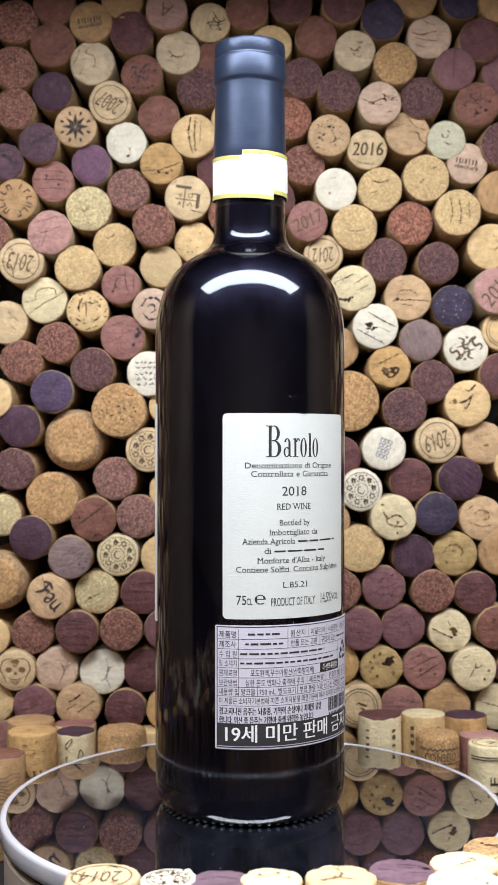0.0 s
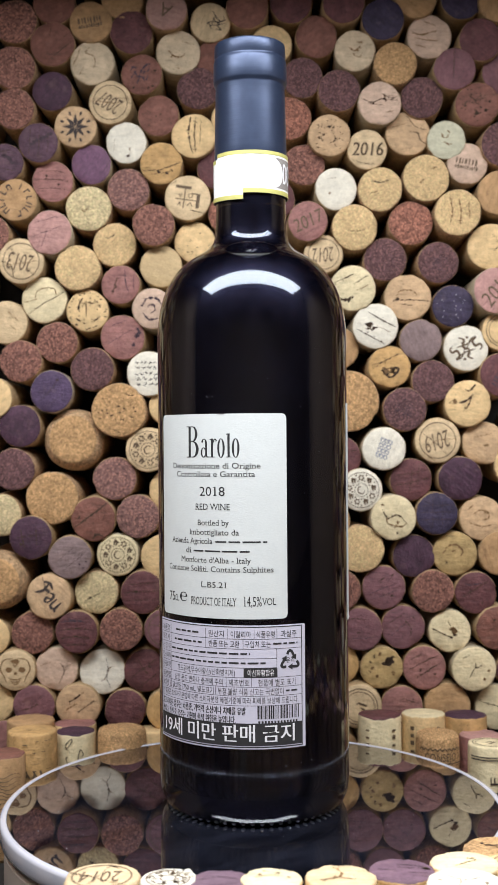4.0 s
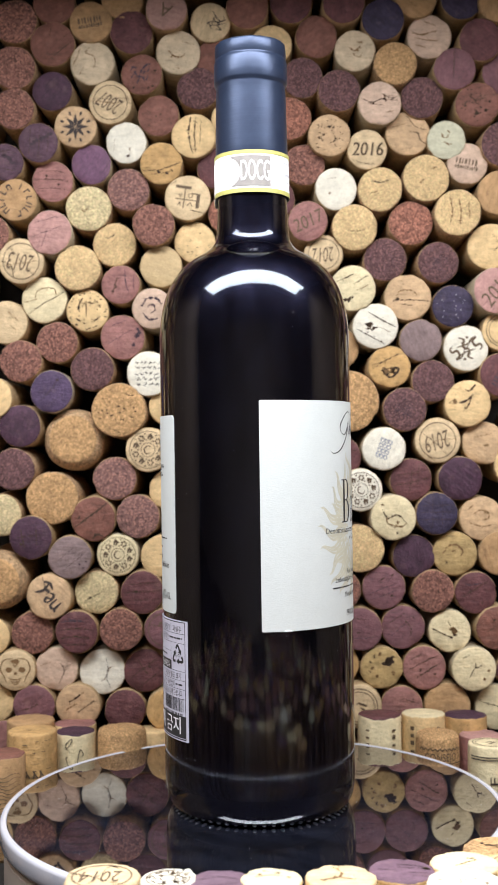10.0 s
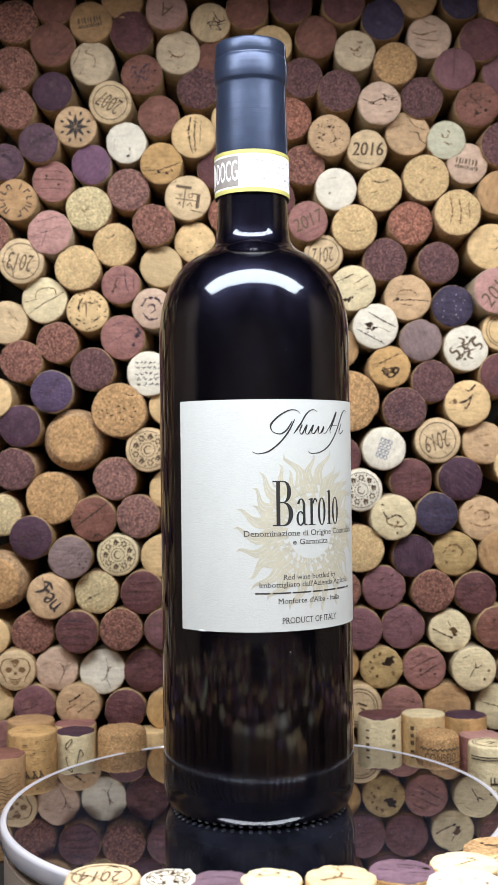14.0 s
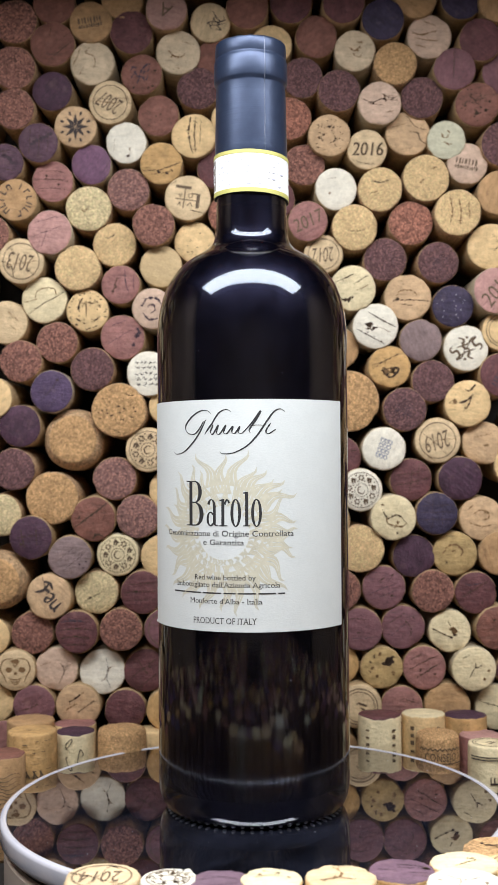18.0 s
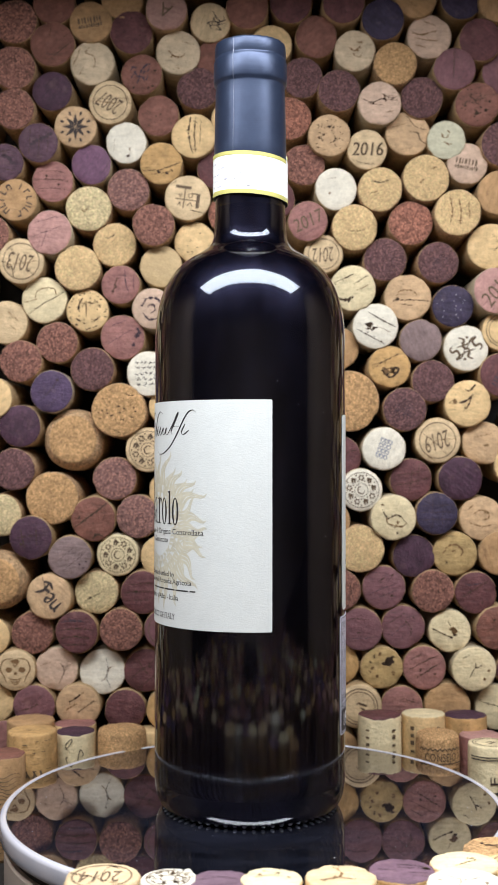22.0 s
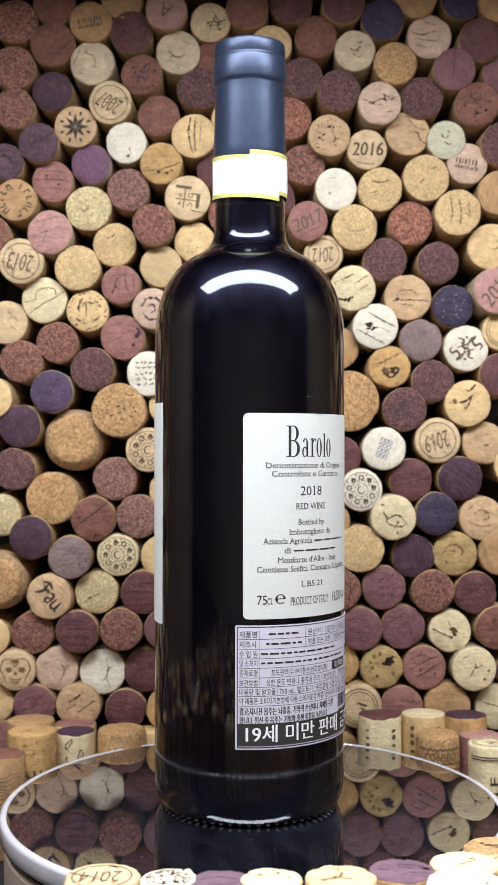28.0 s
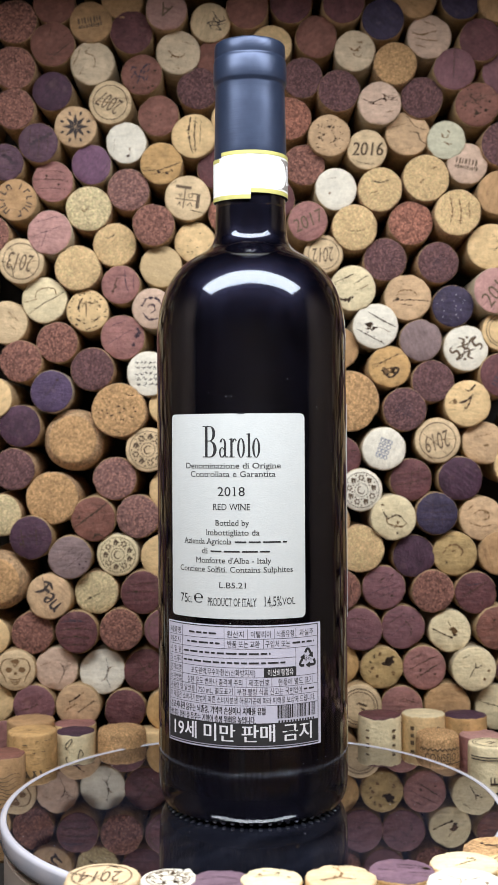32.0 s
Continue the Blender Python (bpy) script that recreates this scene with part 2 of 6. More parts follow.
def side_wall(name, s):
    """An unseen side of the niche, added for the bottle's brown reflections; its front edge rounds outwards to soften
    them.
    """
    line = [(0.36, 0.165), (0.36, -0.01)] + [(0.54 - 0.18 * math.cos(radians(a)), -0.01 - 0.18 * math.sin(radians(a))) for a in range(6, 91, 6)]
    back = [(x + 0.02, y + 0.02) for x, y in line[:0:-1]] + [(0.38, 0.165)]
    bm = bmesh.new()
    low = [bm.verts.new((s * x, y, FLOOR_Z - 0.012)) for x, y in line + back]
    up = [bm.verts.new((s * x, y, 0.445)) for x, y in line + back]
    for k in range(len(low)):
        j = (k + 1) % len(low)
        bm.faces.new((low[k], low[j], up[j], up[k]))
    bm.faces.new(low)
    bm.faces.new(up)
    bmesh.ops.recalc_face_normals(bm, faces=bm.faces)
    ob = part(name, smooth(bm, 30), ROOM, None)
    tagged(ob, "unseen dim brown side wall, front edge rounded to soften its reflection", "wall", kind="structure")


side_wall("wall_left", -1)
side_wall("wall_right", 1)
structure("ceiling", (-0.375, 0.375, -0.32, 0.165, 0.445, 0.460), BOARD, "dark top of the display niche")
structure("shelf", (-1.9, 1.9, -0.695, 0.20, FLOOR_Z - 0.050, FLOOR_Z - 0.0125), BOARD, "dark shelf that carries the display niche")
structure("wall_front", (-1.9, 1.9, -0.72, -0.70, -0.70, 1.50), FAR_WALL, "unlit warm grey wall of the room facing the niche")

housing = bmesh.new()
box(housing, -0.31, 0.31, -0.228, -0.092, 0.414, 0.445)
panel = tagged(new("light_panel"), "flat LED panel lamp under the niche top", "lamp")
panel.location = (0, 0, 0)
part("housing", housing, HOUSING, panel)
# unseen strip, added to cut the lamp's light on the upper cork rows
part("lip", box(bmesh.new(), -0.31, 0.31, -0.096, -0.092, 0.3905, 0.4138), HOUSING, panel, "unseen strip added behind the lamp to shade the wall's top")
part("diffuser", box(bmesh.new(), -0.30, 0.30, -0.219, -0.097, 0.4105, 0.4135), plain("white_diffuser", (0.75, 0.75, 0.75), 0.6), panel, "white lamp diffuser")


# ---- the turntable ----
def mirror_material():
    m = Nodes("mirror_glass", 0.015, 1.0)
    v = m.coords()
    dust = m.ramp(m.noise(v, 1800, 4, 0.7), [(0.55, grey(0.012)), (0.8, grey(0.10))])
    m.link(dust, m.b.inputs["Roughness"])
    m.colour((0.37, 0.36, 0.355))
    haze = m.node("ShaderNodeBsdfDiffuse", Color=(0.45, 0.5, 0.8, 1))
    both = m.node("ShaderNodeMixShader")
    wipe = m.noise(m.coords(0, (1.0, 0.35, 1.0)), 55, 5, 0.65)
    m.link(m.ramp(wipe, [(0.38, grey(0.003)), (0.72, grey(0.018))]), both.inputs[0])
    m.link(m.b.outputs[0], both.inputs[1])
    m.link(haze.outputs[0], both.inputs[2])
    m.link(both.outputs[0], m.t.nodes["Material Output"].inputs["Surface"])
    return m.mat


MIRROR = mirror_material()
CHROME = plain("satin_silver", (0.87, 0.88, 1.0), 0.13, 0.42, 0.03, 900)
CHROME.node_tree.nodes["Principled BSDF"].inputs["Coat Weight"].default_value = 1.0
# drum silver; the corks' warm reflection is put into its base colour
SILVER = plain("champagne_paint", (0.72, 0.60, 0.51), 0.36, 0.15, 0.05, 300)
# shade of the gap under the rim, put into a near-black colour
GAP_SHADE = plain("dark_gap", (0.02, 0.02, 0.02), 0.6)

turntable = tagged(new("turntable"), "round mirror-topped turntable with a silver rim", "turntable")
turntable.location = (-0.0006, 0, 0)
part("base", smooth(lathe([(0, FLOOR_Z), (0.0930, FLOOR_Z), (0.0942, FLOOR_Z + 0.0015), (0.0942, -0.0112), (0.0934, -0.0104), (0, -0.0104)], 160)), SILVER, turntable, "pale base drum with the corks' warm reflection in its colour")
part("gap_ring", smooth(lathe([(0.080, -0.0103), (0.0920, -0.0103), (0.0920, -0.0088), (0.080, -0.0088)], 128, True)), GAP_SHADE, turntable, "ring coloured dark for the shade in the gap below the turning top")
platter = tagged(new("platter"), "turning mirror top")
platter.parent = turntable
RIM = [(0.0931, -0.0072), (0.0950, -0.0072), (0.0958, -0.0064), (0.09604, -0.0050), (0.09604, -0.0012), (0.0957, -0.0002), (0.0950, 0.0003), (0.0938, 0.0004), (0.0933, 0.0002), (0.0931, -0.0004)]
part("rim", smooth(lathe(RIM, 200, True), 60), CHROME, platter, "polished silver rim")
part("mirror", smooth(lathe([(0, 0.0), (0.0930, 0.0), (0.0930, -0.0060), (0, -0.0060)], 200)), MIRROR, platter, "dark mirror glass plate")


# ---- the wine bottle ----
R = 0.0365


def bottle_glass():
    m = Nodes("dark_bottle_glass", 0.075)
    m.colour((0.07, 0.06, 0.035))
    m.b.inputs["Transmission Weight"].default_value = 1.0
    m.b.inputs["IOR"].default_value = 1.5
    v = m.coords()
    m.bump(m.mix(m.noise(v, 60, 2), m.noise(m.coords(0, (1, 1, 0.5)), 700, 2), 0.10), 0.0006, 0.15)
    # bluish glow around the highlights, put in as a faint blue rough gloss
    glow_spread = m.noise(m.coords(0, (1, 1, 0.6)), 110, 5, 0.65)
    blue_glow = m.node("ShaderNodeBsdfGlossy", Roughness=0.40, Color=(0.50, 0.50, 1.0, 1))
    both = m.node("ShaderNodeMixShader")
    m.link(m.ramp(glow_spread, [(0.32, grey(0.0045)), (0.72, grey(0.0175))]), both.inputs[0])
    m.link(m.b.outputs[0], both.inputs[1])
    m.link(blue_glow.outputs[0], both.inputs[2])
    m.link(both.outputs[0], m.t.nodes["Material Output"].inputs["Surface"])
    m.b.inputs["Specular Tint"].default_value = (0.86, 0.92, 1.0, 1)
    return m.mat


def paper(name, colour, weave=0.5):
    m = Nodes(name, 0.75)
    v = m.coords()
    vl = m.coords(0, (0.8, 0.8, 1.7))
    laid = m.noise(vl, 1150, 4, 0.65)
    n = m.noise(v, 120, 3)
    c = m.ramp(n, [(0.3, tuple(k * 0.96 for k in colour)), (0.7, colour)])
    c = m.mix(c, m.ramp(laid, [(0.3, grey(0.92)), (0.6, grey(1.0))]), weave, "MULTIPLY")
    m.colour(c)
    m.bump(laid, 0.00032, 0.21)
    return m.mat


GLASS = bottle_glass()
WINE = plain("red_wine", (0.010, 0.003, 0.004), 0.5, vary=0.3, scale=30)
WINE.node_tree.nodes["Principled BSDF"].inputs["Specular IOR Level"].default_value = 0.0


def foil_material():
    m = Nodes("dark_blue_foil", 0.36, 0.50)
    v = m.coords()
    ring = m.noise(m.coords(0, (0.06, 0.06, 1.0)), 760, 3)
    crumple = m.noise(v, 160, 3)
    m.colour(m.ramp(crumple, [(0.3, (0.025, 0.036, 0.070)), (0.7, (0.034, 0.048, 0.088))]))
    mixed = m.mix(ring, crumple, 0.30)
    m.bump(mixed, 0.0006, 0.13)
    return m.mat


FOIL = foil_material()
PAPER = paper("laid_paper", (0.618, 0.646, 0.634))
STICKER = paper("grey_sticker", (0.57, 0.555, 0.65), 0.1)
STRIP = paper("seal_paper", (0.82, 0.82, 0.80), 0.2)
YELLOW = plain("yellow_print", (0.46, 0.43, 0.13), 0.6, vary=0.1)
BLACK_INK = plain("black_ink", (0.02, 0.02, 0.022), 0.6, vary=0.2)
GREY_INK = plain("grey_ink", (0.032, 0.030, 0.032), 0.7, vary=0.25, scale=1500)
SEAL_GREY = plain("pale_seal_ink", (0.44, 0.45, 0.52), 0.7, vary=0.2)
TAUPE = plain("taupe_print", (0.235, 0.212, 0.195), 0.7, vary=0.15)
SUN_INK = plain("sand_ink", (0.540, 0.515, 0.405), 0.7, vary=0.08)
WHITE_INK = plain("white_print", (0.78, 0.77, 0.80), 0.6, vary=0.05)

bottle = tagged(new("wine_bottle"), "dark glass red wine bottle with white labels on the turntable", "bottle")

OUTER = [(0, 0.012), (0.012, 0.008), (0.024, 0.002), (0.0285, 0.0), (0.0302, 0.0001), (0.0337, 0.0009), (0.0347, 0.0023), (0.0357, 0.0046), (0.0363, 0.0078), (0.0365, 0.0120),
         (0.0365, 0.100), (0.0365, 0.1785), (0.0362, 0.1835), (0.0355, 0.1885), (0.0344, 0.1930), (0.0330, 0.1968), (0.0311, 0.2003), (0.0289, 0.2034),
         (0.0262, 0.2062), (0.0234, 0.2083), (0.0206, 0.2099), (0.0181, 0.2114), (0.0162, 0.2130), (0.0149, 0.2147), (0.0142, 0.2168), (0.0138, 0.2200), (0.0136, 0.2250), (0.0135, 0.2300), (0.0133, 0.2780), (0.0128, 0.2890), (0.0098, 0.2895), (0, 0.2895)]
part("glass_body", smooth(lathe(OUTER, 160), 24), GLASS, bottle, "dark green-brown bottle glass")
LIQUID = [(0, 0.0172), (0.0150, 0.0132), (0.0270, 0.0087), (0.0313, 0.0121), (0.0330, 0.0181), (0.0330, 0.100), (0.0330, 0.1785), (0.0323, 0.1855), (0.0303, 0.1925), (0.0273, 0.1985),
          (0.0238, 0.2034), (0.0183, 0.2070), (0.0138, 0.2110), (0.0115, 0.2164), (0.0104, 0.2215), (0.0100, 0.2285), (0, 0.2285)]
bm = lathe(LIQUID, 640)
for v in bm.verts:
    if 0.010 < v.co.z < 0.020:
        a = math.atan2(v.co.y, v.co.x)
        v.co.z += 0.00045 * math.sin(9 * a + 1.2 * math.sin(4 * a)) * math.sin(2 * a + 0.6) + 0.00038 * math.sin(31 * a + 2 * math.sin(5 * a)) + 0.00042 * math.sin(83 * a + 3 * math.sin(7 * a)) * math.sin(6 * a + 1)
part("wine", smooth(bm, 50), WINE, bottle, "dark red wine filling the bottle")

CAP = [(0.0139, 0.2425), (0.01405, 0.2430), (0.01395, 0.2505), (0.0137, 0.2605), (0.0135, 0.2705), (0.01335, 0.2747), (0.0134, 0.2754), (0.0140, 0.2760), (0.01418, 0.2768), (0.0142, 0.2795), (0.0141, 0.2841),
       (0.01385, 0.2851), (0.01362, 0.2855), (0.01362, 0.2859), (0.0138, 0.2865), (0.01374, 0.2888), (0.01366, 0.2902), (0.01355, 0.2909), (0.0133, 0.29125), (0.0127, 0.2914), (0.0118, 0.2911), (0.0060, 0.2911), (0, 0.2911)]
bm = lathe(CAP, 192)
for v in bm.verts:
    a, r = math.atan2(v.co.y, v.co.x), math.hypot(v.co.x, v.co.y)
    if v.co.z > 0.2900 and r > 0.0115:
        w = 0.5 * math.sin(11 * a + 2 * math.sin(3 * a)) + 0.5 * math.sin(23 * a + 1.7 * math.sin(5 * a))
        v.co.z += 0.00006 * w
        v.co.x *= 1 + 0.0022 * w
        v.co.y *= 1 + 0.0022 * w
    elif v.co.z > 0.2740:
        v.co.z += 0.00012 * math.sin(3 * a + 1.0) + 0.00007 * math.sin(8 * a + 600 * v.co.z)
foil = part("foil_capsule", smooth(bm, 60), FOIL, bottle, "matt dark blue foil capsule")
FOIL_EDGE = plain("bright_foil_edge", (0.105, 0.115, 0.150), 0.38, 0.5, 0.3, 900)
bm = bmesh.new()
prev = None
for z, r in ((0.2440, 0.01402), (0.2505, 0.01396), (0.2555, 0.01384), (0.2605, 0.01372), (0.2655, 0.01362), (0.2705, 0.01352), (0.2747, 0.01337), (0.2760, 0.01402), (0.2795, 0.01422), (0.2841, 0.01412), (0.2857, 0.01365), (0.2888, 0.01376), (0.2909, 0.01352)):
    row = []
    for k in range(5):
        a = radians(246.0 + 0.5 * math.sin(z * 900)) + (0.011 + 0.004 * math.sin(z * 2100)) * (k - 2) / 2
        q = r + 0.00003 + 0.00016 * math.sin(math.pi * k / 4)
        row.append(bm.verts.new((q * math.sin(a), -q * math.cos(a), z)))
    if prev:
        for k in range(4):
            bm.faces.new((prev[k], prev[k + 1], row[k + 1], row[k]))
    prev = row
part("foil_seam", smooth(bm, 80), FOIL_EDGE, bottle, "thin bright overlapping seam of the foil")

# stippled foot ring
bm = bmesh.new()
for k in range(60):
    a = 2 * math.pi * k / 60
    m4 = Matrix.Translation((0.0319 * math.cos(a), 0.0319 * math.sin(a), 0.00095)) @ Matrix.Rotation(a, 4, "Z") @ Matrix.Diagonal((0.0015, 0.0009, 0.0009, 1))
    bmesh.ops.create_icosphere(bm, subdivisions=2, radius=1.0, matrix=m4)
# bright bluish metal in place of glass, for the knurls' refracted glints
KNURL_GLINT = plain("polished_knurl_glass", (0.72, 0.80, 1.0), 0.34, 1.0)
KNURL_GLINT.node_tree.nodes["Principled BSDF"].inputs["IOR"].default_value = 2.6
part("foot_stipple", smooth(bm, 80), KNURL_GLINT, bottle, "row of small glass knurls round the foot, their glints as bright metal")


def wrap(u, z, r):
    """The point on the bottle at the angle u (degrees) and height z."""
    a = radians(u)
    return (r * math.sin(a), -r * math.cos(a), z)


def sheet(bm, u0, u1, z0, z1, r, step=2.0, corner=0.0, rise=None):
    """A curved paper panel with a little thickness and rounded corners; rise bends its height along the angle."""
    n = max(2, int((u1 - u0) / step))
    if corner:
        c = math.degrees(corner / r)
        us = [u0 + c * (1 - math.cos(math.pi / 2 * k / 4)) for k in range(4)] + [u0 + c + (u1 - u0 - 2 * c) * k / n for k in range(n + 1)] + [u1 - c * (1 - math.cos(math.pi / 2 * k / 4)) for k in range(3, -1, -1)]
    else:
        us = [u0 + (u1 - u0) * k / n for k in range(n + 1)]
    rows = []
    for u in us:
        inset = 0.0
        if corner:
            d = min(u - u0, u1 - u)
            if d < c:
                inset = corner * (1 - math.sqrt(max(0.0, 1 - (1 - d / c) ** 2)))
        dz = rise(u) if rise else 0.0
        rows.append([bm.verts.new(wrap(u, z + dz, rr)) for rr, z in ((r, z0 + inset), (r, z1 - inset), (r - 0.0002, z1 - inset), (r - 0.0002, z0 + inset))])
    for a, b in zip(rows, rows[1:]):
        for k in range(4):
            j = (k + 1) % 4
            if (a[k].co - a[j].co).length > 1e-7 or (b[k].co - b[j].co).length > 1e-7:
                bm.faces.new((a[k], a[j], b[j], b[k]))
    bm.faces.new(rows[0])
    bm.faces.new(rows[-1][::-1])
    bmesh.ops.recalc_face_normals(bm, faces=bm.faces)
    return bm


GLYPHS = {}


def glyphs(text):
    """The triangles of a line of text as (points, faces), from the built-in font."""
    if text not in GLYPHS:
        cu = bpy.data.curves.new("text", "FONT")
        cu.body = text
        cu.resolution_u = 3
        ob = new("text", cu)
        me = bpy.data.meshes.new_from_object(ob.evaluated_get(bpy.context.evaluated_depsgraph_get()))
        GLYPHS[text] = ([tuple(v.co) for v in me.vertices], [tuple(p.vertices) for p in me.polygons])
        bpy.data.objects.remove(ob)
        bpy.data.curves.remove(cu)
        bpy.data.meshes.remove(me)
    return GLYPHS[text]


def serifs(text):
    """Small slabs at the feet and heads of a line's upright strokes, as (x0, x1, y0, y1)."""
    pts, faces = glyphs(text)
    count = collections.Counter(tuple(sorted((f[i], f[i - 1]))) for f in faces for i in range(len(f)))
    cap = max(p[1] for p in glyphs("H")[0])
    low = max(p[1] for p in glyphs("x")[0])
    tall = max(p[1] for p in glyphs("l")[0])
    slabs = []
    for (i, j), n in count.items():
        (ax, ay), (bx, by) = pts[i][:2], pts[j][:2]
        ax, bx = min(ax, bx), max(ax, bx)
        if n != 1 or abs(ay - by) > 0.004 or not 0.03 < bx - ax < 0.16:
            continue
        if abs(ay) < 0.015:
            slabs.append((ax - 0.075, bx + 0.075, ay, ay + 0.042))
        elif abs(ay - cap) < 0.012 and text.isupper():
            slabs.append((ax - 0.075, bx + 0.075, ay - 0.042, ay))
        elif min(abs(ay - low), abs(ay - tall), abs(ay - cap)) < 0.015:
            slabs.append((ax - 0.085, bx, ay - 0.045, ay))
    return slabs


def put_text(bm, text, place, width, height, base=0.0, serif=False):
    """Add text to bm: place maps (x, y) metres to a point; the text is fitted to a width about 0 and a cap height."""
    pts, faces = glyphs(text)
    if not pts:
        return
    x0, x1 = min(p[0] for p in pts), max(p[0] for p in pts)
    top = max(p[1] for p in glyphs("H")[0])
    fit = lambda x, y: place((x - (x0 + x1) / 2) / (x1 - x0) * width, base + y / top * height)
    vs = [bm.verts.new(fit(p[0], p[1])) for p in pts]
    for ax, bx, ay, by in serifs(text) if serif else ():
        bm.faces.new([bm.verts.new(fit(x, y)) for x, y in ((ax, ay), (bx, ay), (bx, by), (ax, by))])
    for f in faces:
        try:
            bm.faces.new([vs[i] for i in f])
        except ValueError:
            pass


def on_label(u, z, r=R + 0.00028):
    return lambda x, y: wrap(u + math.degrees(x / r), z + y, r)


def bar(bm, place, x0, x1, y0, y1, n=1):
    for k in range(n):
        a, b = x0 + (x1 - x0) * k / n, x0 + (x1 - x0) * (k + 1) / n
        bm.faces.new([bm.verts.new(place(x, y)) for x, y in ((a, y0), (b, y0), (b, y1), (a, y1))])


def blob(bm, place, x, y, rx, ry, rnd, n=9):
    bm.faces.new([bm.verts.new(place(x + rx * rnd.uniform(0.7, 1.15) * math.cos(2 * math.pi * k / n), y + ry * rnd.uniform(0.7, 1.15) * math.sin(2 * math.pi * k / n))) for k in range(n)])


def stroke(bm, place, pts, w, taper=True):
    """A pen stroke through points (x, y), thinner at its ends."""
    fine = []
    for i in range(len(pts) - 1):
        p0, p1, p2, p3 = (Vector(pts[max(0, min(len(pts) - 1, j))]) for j in (i - 1, i, i + 1, i + 2))
        for k in range(6):
            t = k / 6
            fine.append(0.5 * (2 * p1 + (p2 - p0) * t + (2 * p0 - 5 * p1 + 4 * p2 - p3) * t * t + (3 * p1 - p0 - 3 * p2 + p3) * t ** 3))
    fine.append(Vector(pts[-1]))
    last = None
    for i, p in enumerate(fine):
        d = fine[min(i + 1, len(fine) - 1)] - fine[max(i - 1, 0)]
        d = Vector((-d.y, d.x)).normalized() if d.length > 1e-9 else Vector((0, 1))
        k = i / (len(fine) - 1)
        h = w / 2 * ((0.35 + 0.65 * math.sin(math.pi * min(1, max(0, k)))) if taper else 1)
        pair = [bm.verts.new(place(*(p + d * h))), bm.verts.new(place(*(p - d * h)))]
        if last:
            bm.faces.new((last[0], last[1], pair[1], pair[0]))
        last = pair


def pen(bm, place, pts, w):
    """A broad-nib stroke: full on the way down, thin across and upwards."""
    pts = [Vector(p) for p in pts]
    fine = []
    for i in range(len(pts) - 1):
        p0, p1, p2, p3 = (pts[max(0, min(len(pts) - 1, j))] for j in (i - 1, i, i + 1, i + 2))
        for k in range(8):
            t = k / 8
            fine.append(0.5 * (2 * p1 + (p2 - p0) * t + (2 * p0 - 5 * p1 + 4 * p2 - p3) * t * t + (3 * p1 - p0 - 3 * p2 + p3) * t ** 3))
    fine.append(pts[-1])
    prev, m = None, len(fine) - 1
    for i, p in enumerate(fine):
        d = (fine[min(i + 1, m)] - fine[max(i - 1, 0)]).normalized()
        h = w / 2 * (0.42 + 0.75 * abs(d.dot(Vector((0.50, 0.87)))) ** 3) * min(1.0, 0.45 + 4 * min(i, m - i) / m)
        row = [bm.verts.new(place(p.x - d.y * h, p.y + d.x * h)), bm.verts.new(place(p.x + d.y * h, p.y - d.x * h))]
        if prev:
            bm.faces.new((prev[0], prev[1], row[1], row[0]))
        prev = row


def lettering(name, parent, lines, material, label):
    """Text lines (text, u0, u1, z, cap height) and lines of plain bars (None, ...) as one printed part."""
    bm = bmesh.new()
    rnd = random.Random(len(name) + len(lines))
    for text, u0, u1, z, h in lines:
        place = on_label((u0 + u1) / 2, z)
        w = radians(u1 - u0) * R
        if text:
            put_text(bm, text, place, w, h, serif=True)
        else:
            x = -w / 2
            while x < w / 2:
                b = min(rnd.uniform(1.8, 4.2) * h, w / 2 - x)
                bar(bm, place, x, x + b, 0.26 * h, 0.54 * h, 5)
                x += b + 0.42 * h
    return part(name, bm, material, parent, label)


